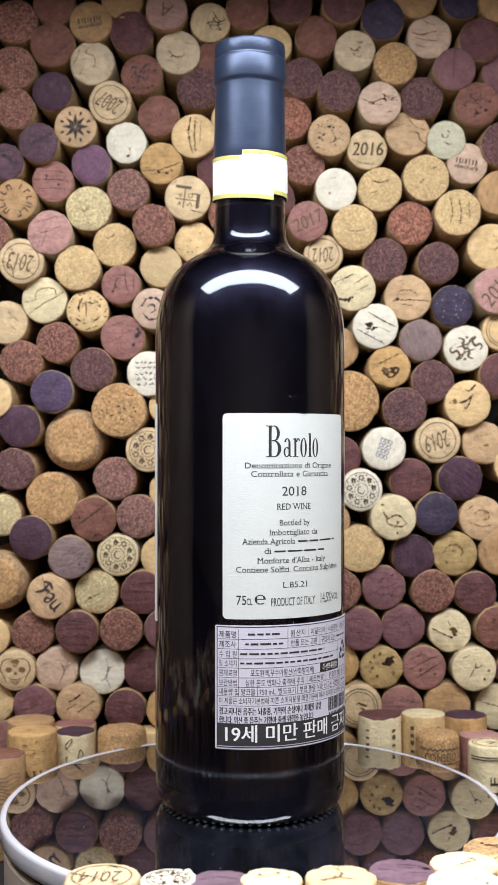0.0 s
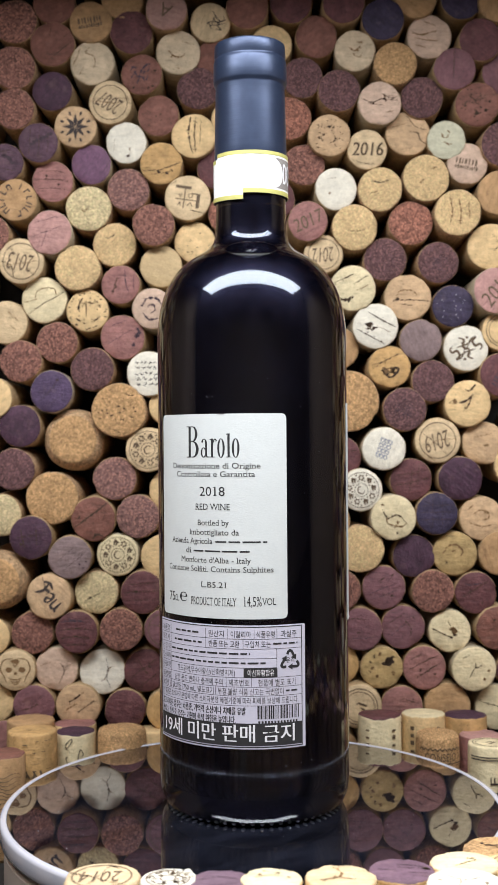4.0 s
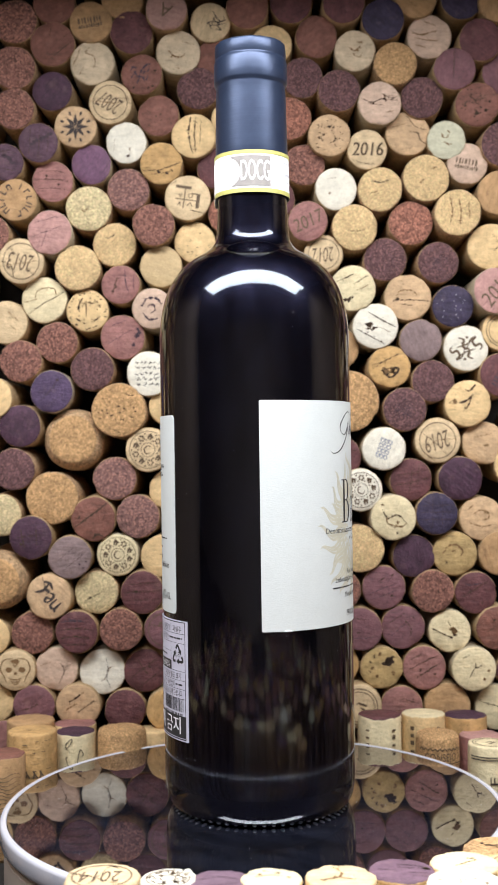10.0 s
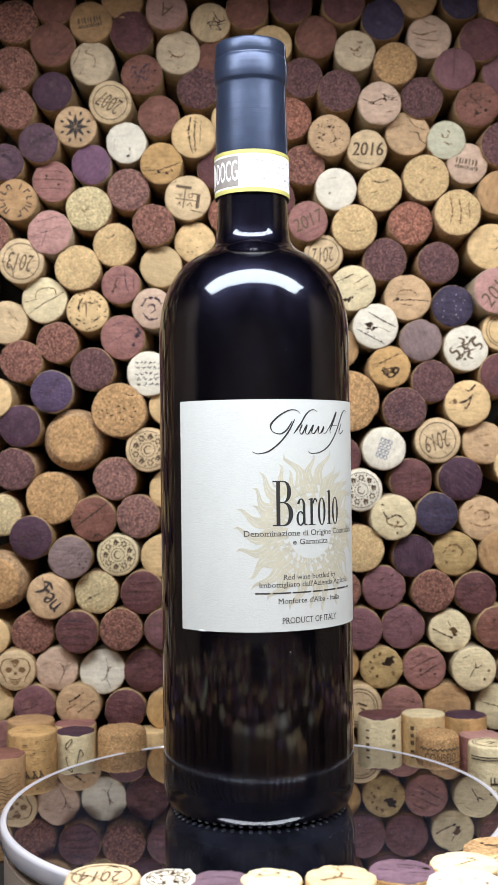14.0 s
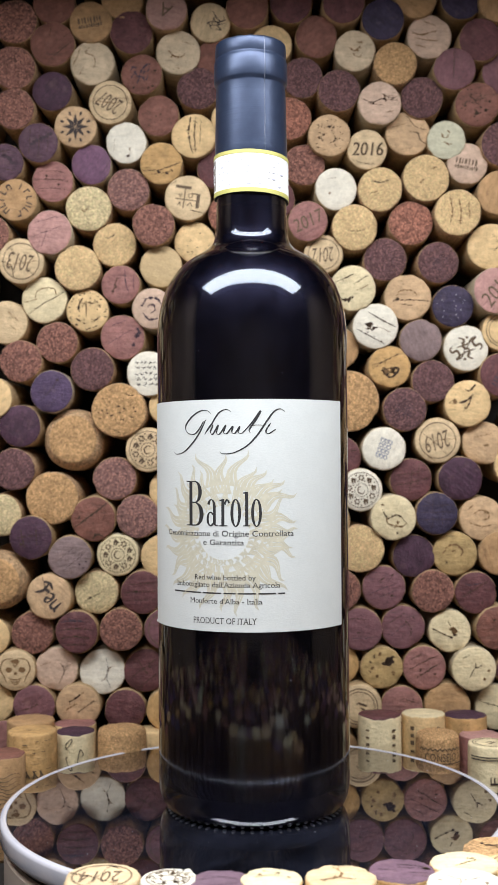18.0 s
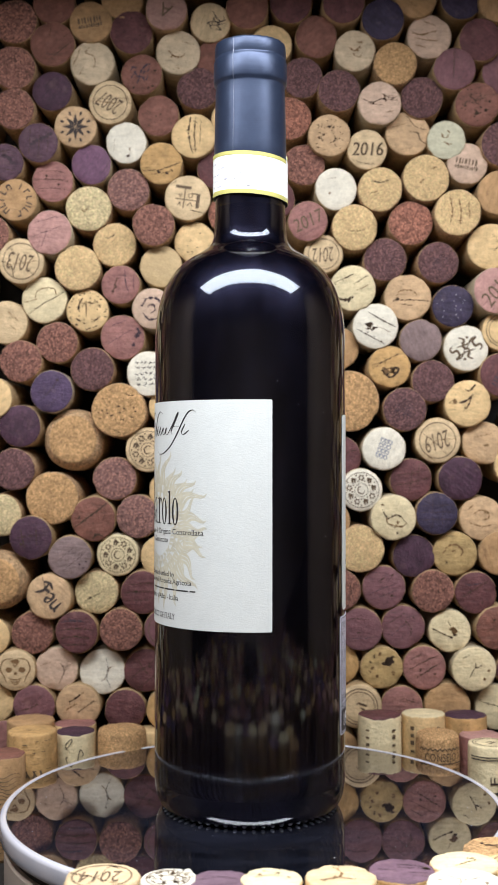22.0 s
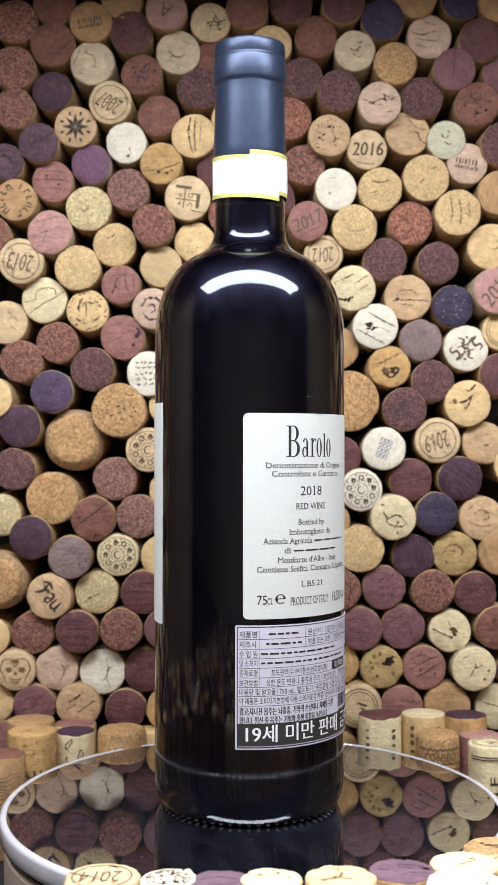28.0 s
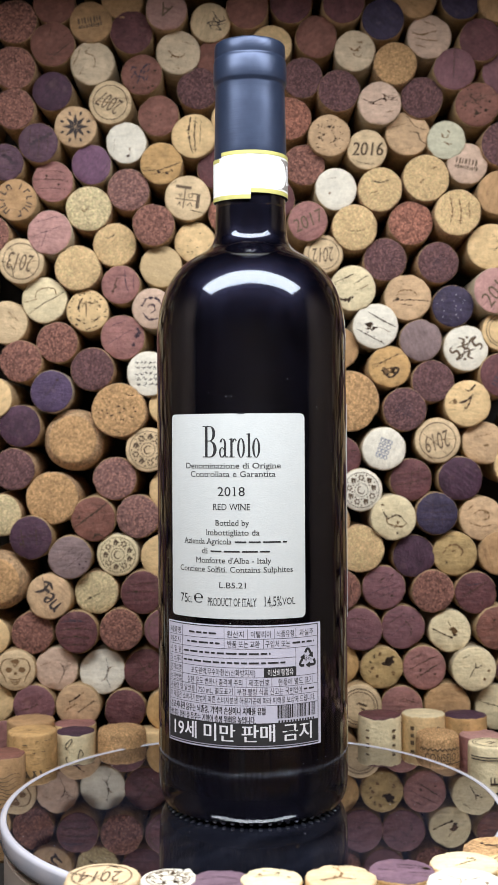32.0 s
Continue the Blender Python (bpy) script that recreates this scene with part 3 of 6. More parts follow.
def serif_word(bm, place, width, height):
    """The word Barolo in a tall, narrow book face with thick stems: x about 0, cap height 1 scaled to height."""
    total = 2.88
    kx = width / total

    def to(x, y):
        return place((x - total / 2) * kx, y * height)

    def block(x0, x1, y0, y1):
        n = max(1, int((x1 - x0) / 0.09))
        rows = [[bm.verts.new(to(x0 + (x1 - x0) * k / n, y)) for y in (y0, y1)] for k in range(n + 1)]
        for a, b in zip(rows, rows[1:]):
            bm.faces.new((a[0], b[0], b[1], a[1]))

    def arc(cx, cy, rx, ry, ix, iy, a0, a1, dx=0.0, n=18):
        prev = None
        for k in range(n + 1):
            a = radians(a0 + (a1 - a0) * k / n)
            row = [bm.verts.new(to(cx + rx * math.cos(a), cy + ry * math.sin(a))), bm.verts.new(to(cx + dx + ix * math.cos(a), cy + iy * math.sin(a)))]
            if prev:
                bm.faces.new((prev[0], prev[1], row[1], row[0]))
            prev = row

    block(0.13, 0.27, 0, 1)
    block(0.0, 0.44, 0, 0.025)
    block(0.0, 0.42, 0.975, 1)
    arc(0.40, 0.755, 0.28, 0.245, 0.13, 0.215, -90, 90)
    arc(0.42, 0.26, 0.33, 0.26, 0.16, 0.228, -90, 90)
    block(0.26, 0.44, 0.505, 0.535)
    x = 0.86
    arc(x + 0.17, 0.155, 0.16, 0.165, 0.075, 0.135, 40, 320)
    block(x + 0.26, x + 0.37, 0.03, 0.44)
    arc(x + 0.20, 0.42, 0.17, 0.18, 0.065, 0.155, 0, 160)
    block(x + 0.33, x + 0.45, 0, 0.03)
    x = 1.36
    block(x + 0.08, x + 0.19, 0, 0.60)
    block(x, x + 0.30, 0, 0.022)
    block(x + 0.01, x + 0.10, 0.555, 0.585)
    arc(x + 0.29, 0.44, 0.12, 0.16, 0.05, 0.12, 30, 165)
    x = 1.77
    arc(x + 0.19, 0.295, 0.19, 0.31, 0.085, 0.285, 0, 360, n=36)
    x = 2.29
    block(x, x + 0.11, 0, 0.76)
    block(x - 0.07, x + 0.18, 0, 0.022)
    block(x - 0.06, x + 0.02, 0.72, 0.75)
    x = 2.50
    arc(x + 0.19, 0.295, 0.19, 0.31, 0.085, 0.285, 0, 360, n=36)


# front label
FU, FZ = 206.6, 0.1053
front = part("front_label", smooth(sheet(bmesh.new(), 126.0, 285.9, 0.0703, 0.1527, R + 0.00022, 2.0, 0.0006)), PAPER, bottle, "white laid-paper front label with a sand-coloured sun")
bm = bmesh.new()
place = on_label(FU, FZ, R + 0.00025)
rnd = random.Random(4)
foot = None
for ring, (n, r0, r1, wide) in enumerate(((24, 0.0170, 0.0305, 0.0046), (24, 0.0140, 0.0258, 0.0038), (40, 0.0116, 0.0196, 0.0016), (52, 0.0096, 0.0140, 0.0008))):
    for k in range(n):
        a = 2 * math.pi * (k + 0.5 * ring) / n + rnd.uniform(-0.05, 0.05)
        ln = r1 * rnd.uniform(0.88, 1.03)
        sway = rnd.uniform(0.07, 0.13) * (-1 if k % 7 == ring else 1)
        prev = None
        for i in range(9):
            t = i / 8
            r = r0 + (ln - r0) * t
            b = a + sway * math.sin(t * 5.4) * (0.35 + 0.65 * t)
            h = wide / 2 * (1 - t ** 1.3) + 0.00005
            row = []
            for s in (1.0, 0.46, 0.30, -0.26, -0.42, -1.0):
                row.append(bm.verts.new(place(r * math.cos(b) - s * h * math.sin(b), r * math.sin(b) + s * h * math.cos(b))))
            if i == 0:
                if foot:
                    bm.faces.new((foot[5], row[0], row[1]))
                foot = row
            elif i == 1:
                bm.faces.new((foot[1], foot[2], row[2]))
                bm.faces.new((foot[3], foot[4], row[4]))
            if prev:
                for i0 in (0, 2, 4):
                    bm.faces.new((prev[i0], prev[i0 + 1], row[i0 + 1], row[i0]))
            prev = row
part("sun_emblem", bm, SUN_INK, front, "sand-coloured sun with wavy flames")
bm = bmesh.new()
serif_word(bm, on_label(205.8, 0.1077), radians(45.8) * R, 0.0160)
part("front_name", bm, BLACK_INK, front, "large black word Barolo")
lettering("front_text", front, [
    ("Denominazione di Origine Controllata", 166.6, 247.0, 0.1041, 0.0020),
    ("e Garantita", 194.5, 218.6, 0.1010, 0.0019),
    ("Red wine bottled by", 188.8, 225.0, 0.0886, 0.0018),
    ("Imbottigliato dall'Azienda Agricola", 175.0, 238.8, 0.0860, 0.0018),
    (None, 172.4, 241.6, 0.0832, 0.0018),
    ("Monforte d'Alba - Italia", 185.6, 228.6, 0.0802, 0.0018),
    ("PRODUCT OF ITALY", 187.8, 225.4, 0.0731, 0.0021)], GREY_INK, "small dark grey lines of print")
bm = bmesh.new()
place = on_label(208.6, 0.1391)
for w, pts in ((1.0, ((-5.6, 8.5), (-7.2, 9.7), (-10.1, 9.6), (-13.8, 7.6), (-16.7, 4.5), (-16.0, 2.1), (-13.2, 1.3), (-10.8, 2.8), (-8.7, 5.9))),
               (0.9, ((-7.8, 6.4), (-10.2, 2.1), (-13.2, -1.5), (-17.3, -4.7), (-21.3, -5.7), (-23.5, -4.9))),
               (0.9, ((1.9, 9.2), (0.0, 10.0), (-2.7, 8.7), (-5.4, 4.9), (-8.2, 1.3))),
               (0.85, ((-8.2, 1.3), (-6.0, 4.4), (-4.9, 4.5), (-5.8, 2.3), (-5.0, 1.2), (-2.8, 4.5), (-3.5, 1.9), (-2.3, 1.3), (0.0, 4.4), (-0.8, 1.9), (0.4, 1.5), (2.6, 4.0), (2.2, 1.9), (3.4, 1.6), (5.1, 3.9), (4.5, 1.9), (6.1, 1.7), (9.0, 4.9))),
               (0.85, ((6.1, 1.7), (9.4, 5.2), (12.0, 8.9), (12.5, 9.1), (11.0, 6.4), (8.5, 2.8), (9.0, 1.5))),
               (0.95, ((21.3, 9.1), (19.7, 10.1), (17.4, 9.2), (14.8, 5.9), (11.6, 1.2), (7.7, -2.9), (3.1, -5.3), (-1.1, -5.7), (-2.3, -4.8))),
               (0.6, ((8.8, 4.1), (11.0, 4.4), (13.3, 4.3))),
               (0.85, ((16.1, 5.1), (14.4, 2.4), (15.2, 1.3), (18.0, 2.9)))):
    pen(bm, place, [(x * 0.001, y * 0.001) for x, y in pts], w * 0.00058)
part("script_flourish", bm, BLACK_INK, front, "black pen-stroke flourish")

bm = bmesh.new()
prev = None
for k in range(13):
    t = k / 12
    lift = 0.00034 * math.sin(math.pi * t) * (1 + 0.35 * math.sin(9 * t))
    row = []
    for j in range(5):
        q = on_label(141.0, 0.0703, R + 0.00024 + lift * math.sin(math.pi * (0.15 + 0.85 * j / 4)) * 1.2)
        row.append(bm.verts.new(q((t - 0.5) * 0.0030, -0.00022 + (0.00022 + lift * 1.7) * j / 4)))
    if prev:
        for j in range(4):
            bm.faces.new((prev[j], row[j], row[j + 1], prev[j + 1]))
    prev = row
part("curled_nick", smooth(bm, 80), PAPER, front, "small curled nick in the lower edge")

# back label
back = part("back_label", smooth(sheet(bmesh.new(), 344.5, 428.8, 0.0750, 0.1483, R + 0.00022, 2.0, 0.0018)), PAPER, bottle, "white laid-paper back label with black print")


def back_u(x):
    return 385.6 + 0.94 * (12.2 + math.degrees(math.asin(max(-0.99, min(0.99, (x - 448.5) / 166.0)))))


def back_row(text, x0, x1, y, px):
    return (text, back_u(x0), back_u(x1), 0.13360 + (804.5 - y) * 0.0002003, px * 0.0002003)


bm = bmesh.new()
serif_word(bm, on_label(385.6, 0.1327), radians(33.6) * R, 0.0112)
part("back_name", bm, BLACK_INK, back, "tall black word Barolo")
lettering("back_text", back, [
    back_row("Denominazione di Origine", 336, 500, 829, 10), back_row("Controllata e Garantita", 344, 491, 844, 10),
    back_row("2018", 391, 438, 878, 16), back_row("RED WINE", 383, 447, 903, 11), back_row("Bottled by", 387, 445, 931, 10),
    back_row("Imbottigliato da", 371, 463, 948, 10), back_row("Azienda Agricola", 333, 415, 964, 10), back_row(None, 420, 510, 964, 10),
    back_row("di", 363, 373, 981, 10), back_row(None, 378, 481, 981, 10), back_row("Monforte d'Alba - Italy", 353, 483, 998, 10),
    back_row("Contiene Solfiti. Contains Sulphites", 325, 520, 1014, 10), back_row("L.B5.21", 393, 439, 1042, 10),
    back_row("75", 326, 338, 1071, 16), back_row("CL", 338.5, 346, 1071, 11), back_row("℮", 349, 365, 1070, 21), back_row("PRODUCT OF ITALY", 373, 457, 1074, 14),
    back_row("14,5%", 471, 500, 1074, 17), back_row("VOL", 501, 523, 1072, 12)],
    BLACK_INK, "small black lines of print")

bm = bmesh.new()
nick = random.Random(6)
for x, rx in ((-0.0007, 0.0006), (0.0002, 0.0008), (0.0010, 0.0004)):
    blob(bm, on_label(391.5, 0.1483), x, 0.0, rx, 0.00024, nick, 9)
part("torn_nick", bm, BLACK_INK, back, "small torn nick in the upper edge")

# import sticker
KU0, KU1, KZ0, KZ1 = 340.2, 439.4, 0.0288, 0.0728
sticker = part("import_sticker", smooth(sheet(bmesh.new(), KU0, KU1, KZ0, KZ1, R + 0.00030, 2.0, 0.0004)), STICKER, bottle, "lilac-grey import sticker with a fine print table")
KW = radians(KU1 - KU0) * R
kr = R + 0.00036
kplace = lambda x, y: wrap(KU0 + math.degrees(x / kr), KZ1 - y, kr)
kplace2 = lambda x, y: wrap(KU0 + math.degrees(x / (kr + 0.00005)), KZ1 - y, kr + 0.00005)
bm = bmesh.new()
H_ALL = KZ1 - KZ0
for y0, y1 in ((0.0004, 0.0007), (H_ALL - 0.0009, H_ALL - 0.0005)):
    bar(bm, kplace, 0.0006, KW - 0.0006, y1, y0, 24)
for x in (0.0006, KW - 0.0009):
    bar(bm, kplace, x, x + 0.0003, H_ALL - 0.0006, 0.0004)
bar(bm, kplace, 0.0009, KW - 0.0009, H_ALL - 0.0012, H_ALL - 0.0092, 24)
part("black_band", bm, BLACK_INK, sticker, "black border and warning band")
bm = bmesh.new()
rnd = random.Random(9)
K = 0.00092


def sticker_text(bm, text, x0, x1, y, h=0.0021, put=kplace):
    """A word or line of the sticker between x0 and x1 (its own units, about a millimetre), y below the top edge."""
    mid, w = (x0 + x1) / 2 * K, (x1 - x0) * K
    if text:
        put_text(bm, text, lambda x, q: put(mid + x, y + h / 2 - q), w, h * 0.86)
        return
    x = x0 * K
    while x < x1 * K:
        w = min(rnd.uniform(0.0012, 0.0042), x1 * K - x)
        bar(bm, put, x, x + w, y + h * 0.15, y - h * 0.15, 3)
        x += w + 0.0007


rows_y = (0.0031, 0.0066, 0.0101, 0.0134, 0.0168, 0.0203, 0.0235, 0.0267, 0.0304, 0.0336)
for i in range(8):
    y = (rows_y[i] + rows_y[i + 1]) / 2
    bar(bm, kplace, 0.0010, KW - (0.0010 if i not in (2, 3) else 0.0105), y + 0.00007, y - 0.00007, 20)
for x, i0, i1 in ((9.2, 0, 7), (28.8, 0, 2), (38.0, 0, 1), (48.5, 0, 1), (57.4, 0, 1), (44.2, 1, 2), (37.4, 5, 6), (47.4, 5, 6), (16.6, 6, 7), (33.0, 6, 7), (57.3, 2, 4)):
    bar(bm, kplace, x * K, x * K + 0.00014, rows_y[i1] - 0.0018, max(0.0008, rows_y[i0] - 0.0018))
for text, x0, x1, i in (("제품명", 1.6, 8.4, 0), (None, 13, 25.5, 0), ("원산지", 30, 36.6, 0), ("이탈리아", 39.4, 47.4, 0), ("식품유형", 49.4, 56.6, 0), ("과실주", 59, 65.6, 0),
                        ("제조사", 1.6, 8.4, 1), (None, 12, 27, 1), ("반품 또는 교환", 30.2, 42.8, 1), ("구입처 또는", 45, 55, 1), (None, 56, 66, 1),
                        ("수 입 원", 1.6, 8.6, 2), (None, 10, 47, 2), ("및 소재지", 1.6, 8.6, 3), (None, 10, 53, 3),
                        ("원재료명", 1.6, 8.6, 4), ("포도원액,무수아황산(산화방지제)", 14, 41, 4), ("보관방법", 1.6, 8.6, 5), ("심한 온도 변화나 충격에 주의", 12, 36, 5),
                        ("제조번호", 38.4, 46.6, 5), ("현품에 별도 표기", 50, 65, 5), ("내용량 및 알코올", 1.6, 15.8, 6), ("750 mL, 별도표기", 17.4, 32.2, 6),
                        ("부정.불량 식품 신고는 국번없이", 34, 60, 6), (None, 61, 66, 6),
                        ("이 제품은 소비자기본법에 따른 소비자분쟁 해결기준에 따라 피해를 보상해 드립니다.", 1.6, 66.2, 7)):
    sticker_text(bm, text, x0, x1, rows_y[i])
bold = bmesh.new()
for dx in (0.0, 0.16):
    sticker_text(bold, "경고:지나친 음주는 뇌졸중, 기억력 손상이나 치매를 유발", 1.6 + dx, 45.0 + dx, rows_y[8], 0.0024)
    sticker_text(bold, "합니다. 임신 중 음주는 기형아 출생 위험을 높입니다.", 1.6 + dx, 41.0 + dx, rows_y[9], 0.0024)
part("warning_print", bold, BLACK_INK, sticker, "two bold lines of black warning print")
x = KW - 0.0175
while x < KW - 0.0022:
    w = rnd.choice((0.00018, 0.00018, 0.00036, 0.0005))
    bar(bm, kplace, x, x + w, 0.0333, 0.0286)
    x += w + rnd.choice((0.00022, 0.0004))
x = KW - 0.0172
while x < KW - 0.0026:
    bar(bm, kplace, x, x + 0.0007, 0.0352, 0.0340)
    x += 0.00115
part("fine_print", bm, BLACK_INK, sticker, "rows of tiny dark print with a strip code")
bm = bmesh.new()
bar(bm, kplace, 44.4 * K, 57.6 * K, rows_y[4] + 0.0017, rows_y[4] - 0.0016, 8)
tag = part("dark_tag", bm, BLACK_INK, sticker, "black tag with white lettering")
bm = bmesh.new()
sticker_text(bm, "이산화황함유", 46.0, 56.4, rows_y[4], 0.0021, kplace2)
part("tag_text", bm, WHITE_INK, tag, "white lettering")
bm = bmesh.new()
c = (KW - 0.0054, 0.0123)
corner = [Vector((c[0] + 0.0043 * math.cos(t), c[1] + 0.0006 + 0.0043 * math.sin(t))) for t in (-math.pi / 2, math.pi / 6, 5 * math.pi / 6)]
for k in range(3):
    before, at, after = corner[k - 1], corner[k], corner[(k + 1) % 3]
    d = after - at
    pts = [at.lerp(before, f) for f in (0.30, 0.22, 0.14)] + [at.lerp((before + after) / 2, 0.10)] + [at.lerp(after, f) for f in (0.14, 0.26, 0.40)]
    stroke(bm, kplace, pts, 0.00098, False)
    side = Vector((-d.y, d.x)) * 0.15
    bm.faces.new([bm.verts.new(kplace(*v)) for v in (at + d * 0.38 + side, at + d * 0.38 - side, at + d * 0.63)])
put_text(bm, "유리", lambda x, y: kplace(c[0] + x, c[1] + 0.0012 - y), 0.0031, 0.0016)
part("recycling_mark", bm, BLACK_INK, sticker, "black triangle recycling mark")
bm = bmesh.new()
for dx in (-0.00012, 0.00012):
    put_text(bm, "19세 미만 판매 금지", lambda x, y: kplace2(KW / 2 + dx + x, H_ALL - 0.0030 - y), 0.0555, 0.0047)
part("warning_text", bm, WHITE_INK, sticker, "white lettering on the black band")

# seal strip round the neck
SR = 0.01440


def fall(u):
    t = max(0.0, min(1.0, (u - 560.0) / 198.0))
    return -0.0024 * t * t * (3 - 2 * t)


strip = part("seal_strip", smooth(sheet(bmesh.new(), 348.0, 705.0, 0.2319, 0.2479, SR, 5.0, 0, fall)), STRIP, bottle, "white paper seal strip with yellow edges")
part("strip_end", smooth(sheet(bmesh.new(), 704.0, 757.8, 0.2319, 0.2479, SR + 0.00015, 5.0, 0, fall)), STRIP, strip, "overlapping end of the strip")
for nm, z0, z1, r in (("upper_edge", 0.2465, 0.2479, SR + 0.0001), ("lower_edge", 0.2319, 0.2335, SR + 0.0001)):
    part(nm, smooth(sheet(bmesh.new(), 348.0, 705.0, z0, z1, r, 5.0, 0, fall)), YELLOW, strip, "yellow printed edge")
part("lower_edge", smooth(sheet(bmesh.new(), 705.0, 757.8, 0.2319, 0.2335, SR + 0.00025, 5.0, 0, fall)), YELLOW, strip, "yellow printed edge")
part("taupe_patch", smooth(sheet(bmesh.new(), 451.0, 513.0, 0.2343, 0.2457, SR + 0.0001, 4.0)), TAUPE, strip, "taupe printed patch")
sp = lambda u, z: (lambda x, y: wrap(u + math.degrees(x / (SR + 0.00018)), z + y, SR + 0.00018))
bm = bmesh.new()
for dx in (-0.00010, 0.00010):
    put_text(bm, "DOCG", sp(489.6 + math.degrees(dx / SR), 0.2364), 0.0112, 0.0076)
part("seal_letters", bm, WHITE_INK, strip, "tall white capital letters")
bm = bmesh.new()
pl = sp(444.3, 0.2397)
prev = None
for ring in range(9):
    q = 0.0056 * ring / 8
    row = [bm.verts.new(pl(q * (1 + 0.025 * (ring == 8) * math.sin(9 * k)) * math.cos(k * math.pi / 36), q * (1 + 0.025 * (ring == 8) * math.sin(9 * k)) * math.sin(k * math.pi / 36))) for k in range(72 if ring else 1)]
    for k in range(72 if prev else 0):
        ends = (prev[k], prev[(k + 1) % 72]) if ring > 1 else (prev[0],)
        bm.faces.new(ends[::-1] + (row[k], row[(k + 1) % 72]))
    prev = row
part("seal_disc", bm, STRIP, strip, "white round seal with a ragged edge")
bm = bmesh.new()
for k in range(40):
    if rnd.random() < 0.75:
        a0 = k * math.pi / 20
        q0 = 0.0041 + rnd.uniform(-0.0002, 0.0002)
        pl2 = lambda x, y: wrap(444.3 + math.degrees(x / (SR + 0.00022)), 0.2397 + y, SR + 0.00022)
        bm.faces.new([bm.verts.new(pl2(q * math.cos(t), q * math.sin(t))) for t, q in ((a0, q0), (a0, q0 + 0.0004), (a0 + 0.09, q0 + 0.0004), (a0 + 0.09, q0))])
part("seal_ring_print", bm, SEAL_GREY, strip, "faint ring of grey print")
bm = bmesh.new()
for i in range(5):
    u = 526.0
    while u < 640:
        w = rnd.uniform(2, 8)
        z = 0.2350 + i * 0.0022 + rnd.uniform(-0.0003, 0.0003) + fall(u)
        if rnd.random() < 0.6:
            bar(bm, sp(u, z), 0, radians(w) * SR, 0, rnd.uniform(0.0002, 0.0005))
        u += w + rnd.uniform(1, 5)
part("seal_print", bm, SEAL_GREY, strip, "faint grey small print")


# dust on the bottle and on the mirror
DUST = plain("pale_dust", (0.5, 0.5, 0.52), 0.9)
rnd = random.Random(21)
bm = bmesh.new()
for _ in range(110):
    u, z, q = rnd.uniform(0, 360), rnd.uniform(0.016, 0.186), rnd.uniform(0.00004, 0.00013)
    bar(bm, lambda x, y: wrap(u + math.degrees(x / R), z + y, R + 0.00005), -q, q, -q * rnd.uniform(0.6, 1.6), q)
tagged(part("dust", bm, DUST, bottle, "sparse pale dust specks on the glass"), kind="stuff")
bm = bmesh.new()
for _ in range(90):
    a, r, q = rnd.uniform(0, 6.283), 0.0915 * math.sqrt(rnd.random()), rnd.uniform(0.00008, 0.00028)
    x, y = r * math.cos(a), r * math.sin(a)
    bm.faces.new([bm.verts.new((x + q * math.cos(k * 1.257 + a), y + q * math.sin(k * 1.257 + a) * 0.7, 0.00012)) for k in range(5)])
tagged(part("dust", bm, DUST, platter, "sparse pale dust specks on the mirror"), kind="stuff")


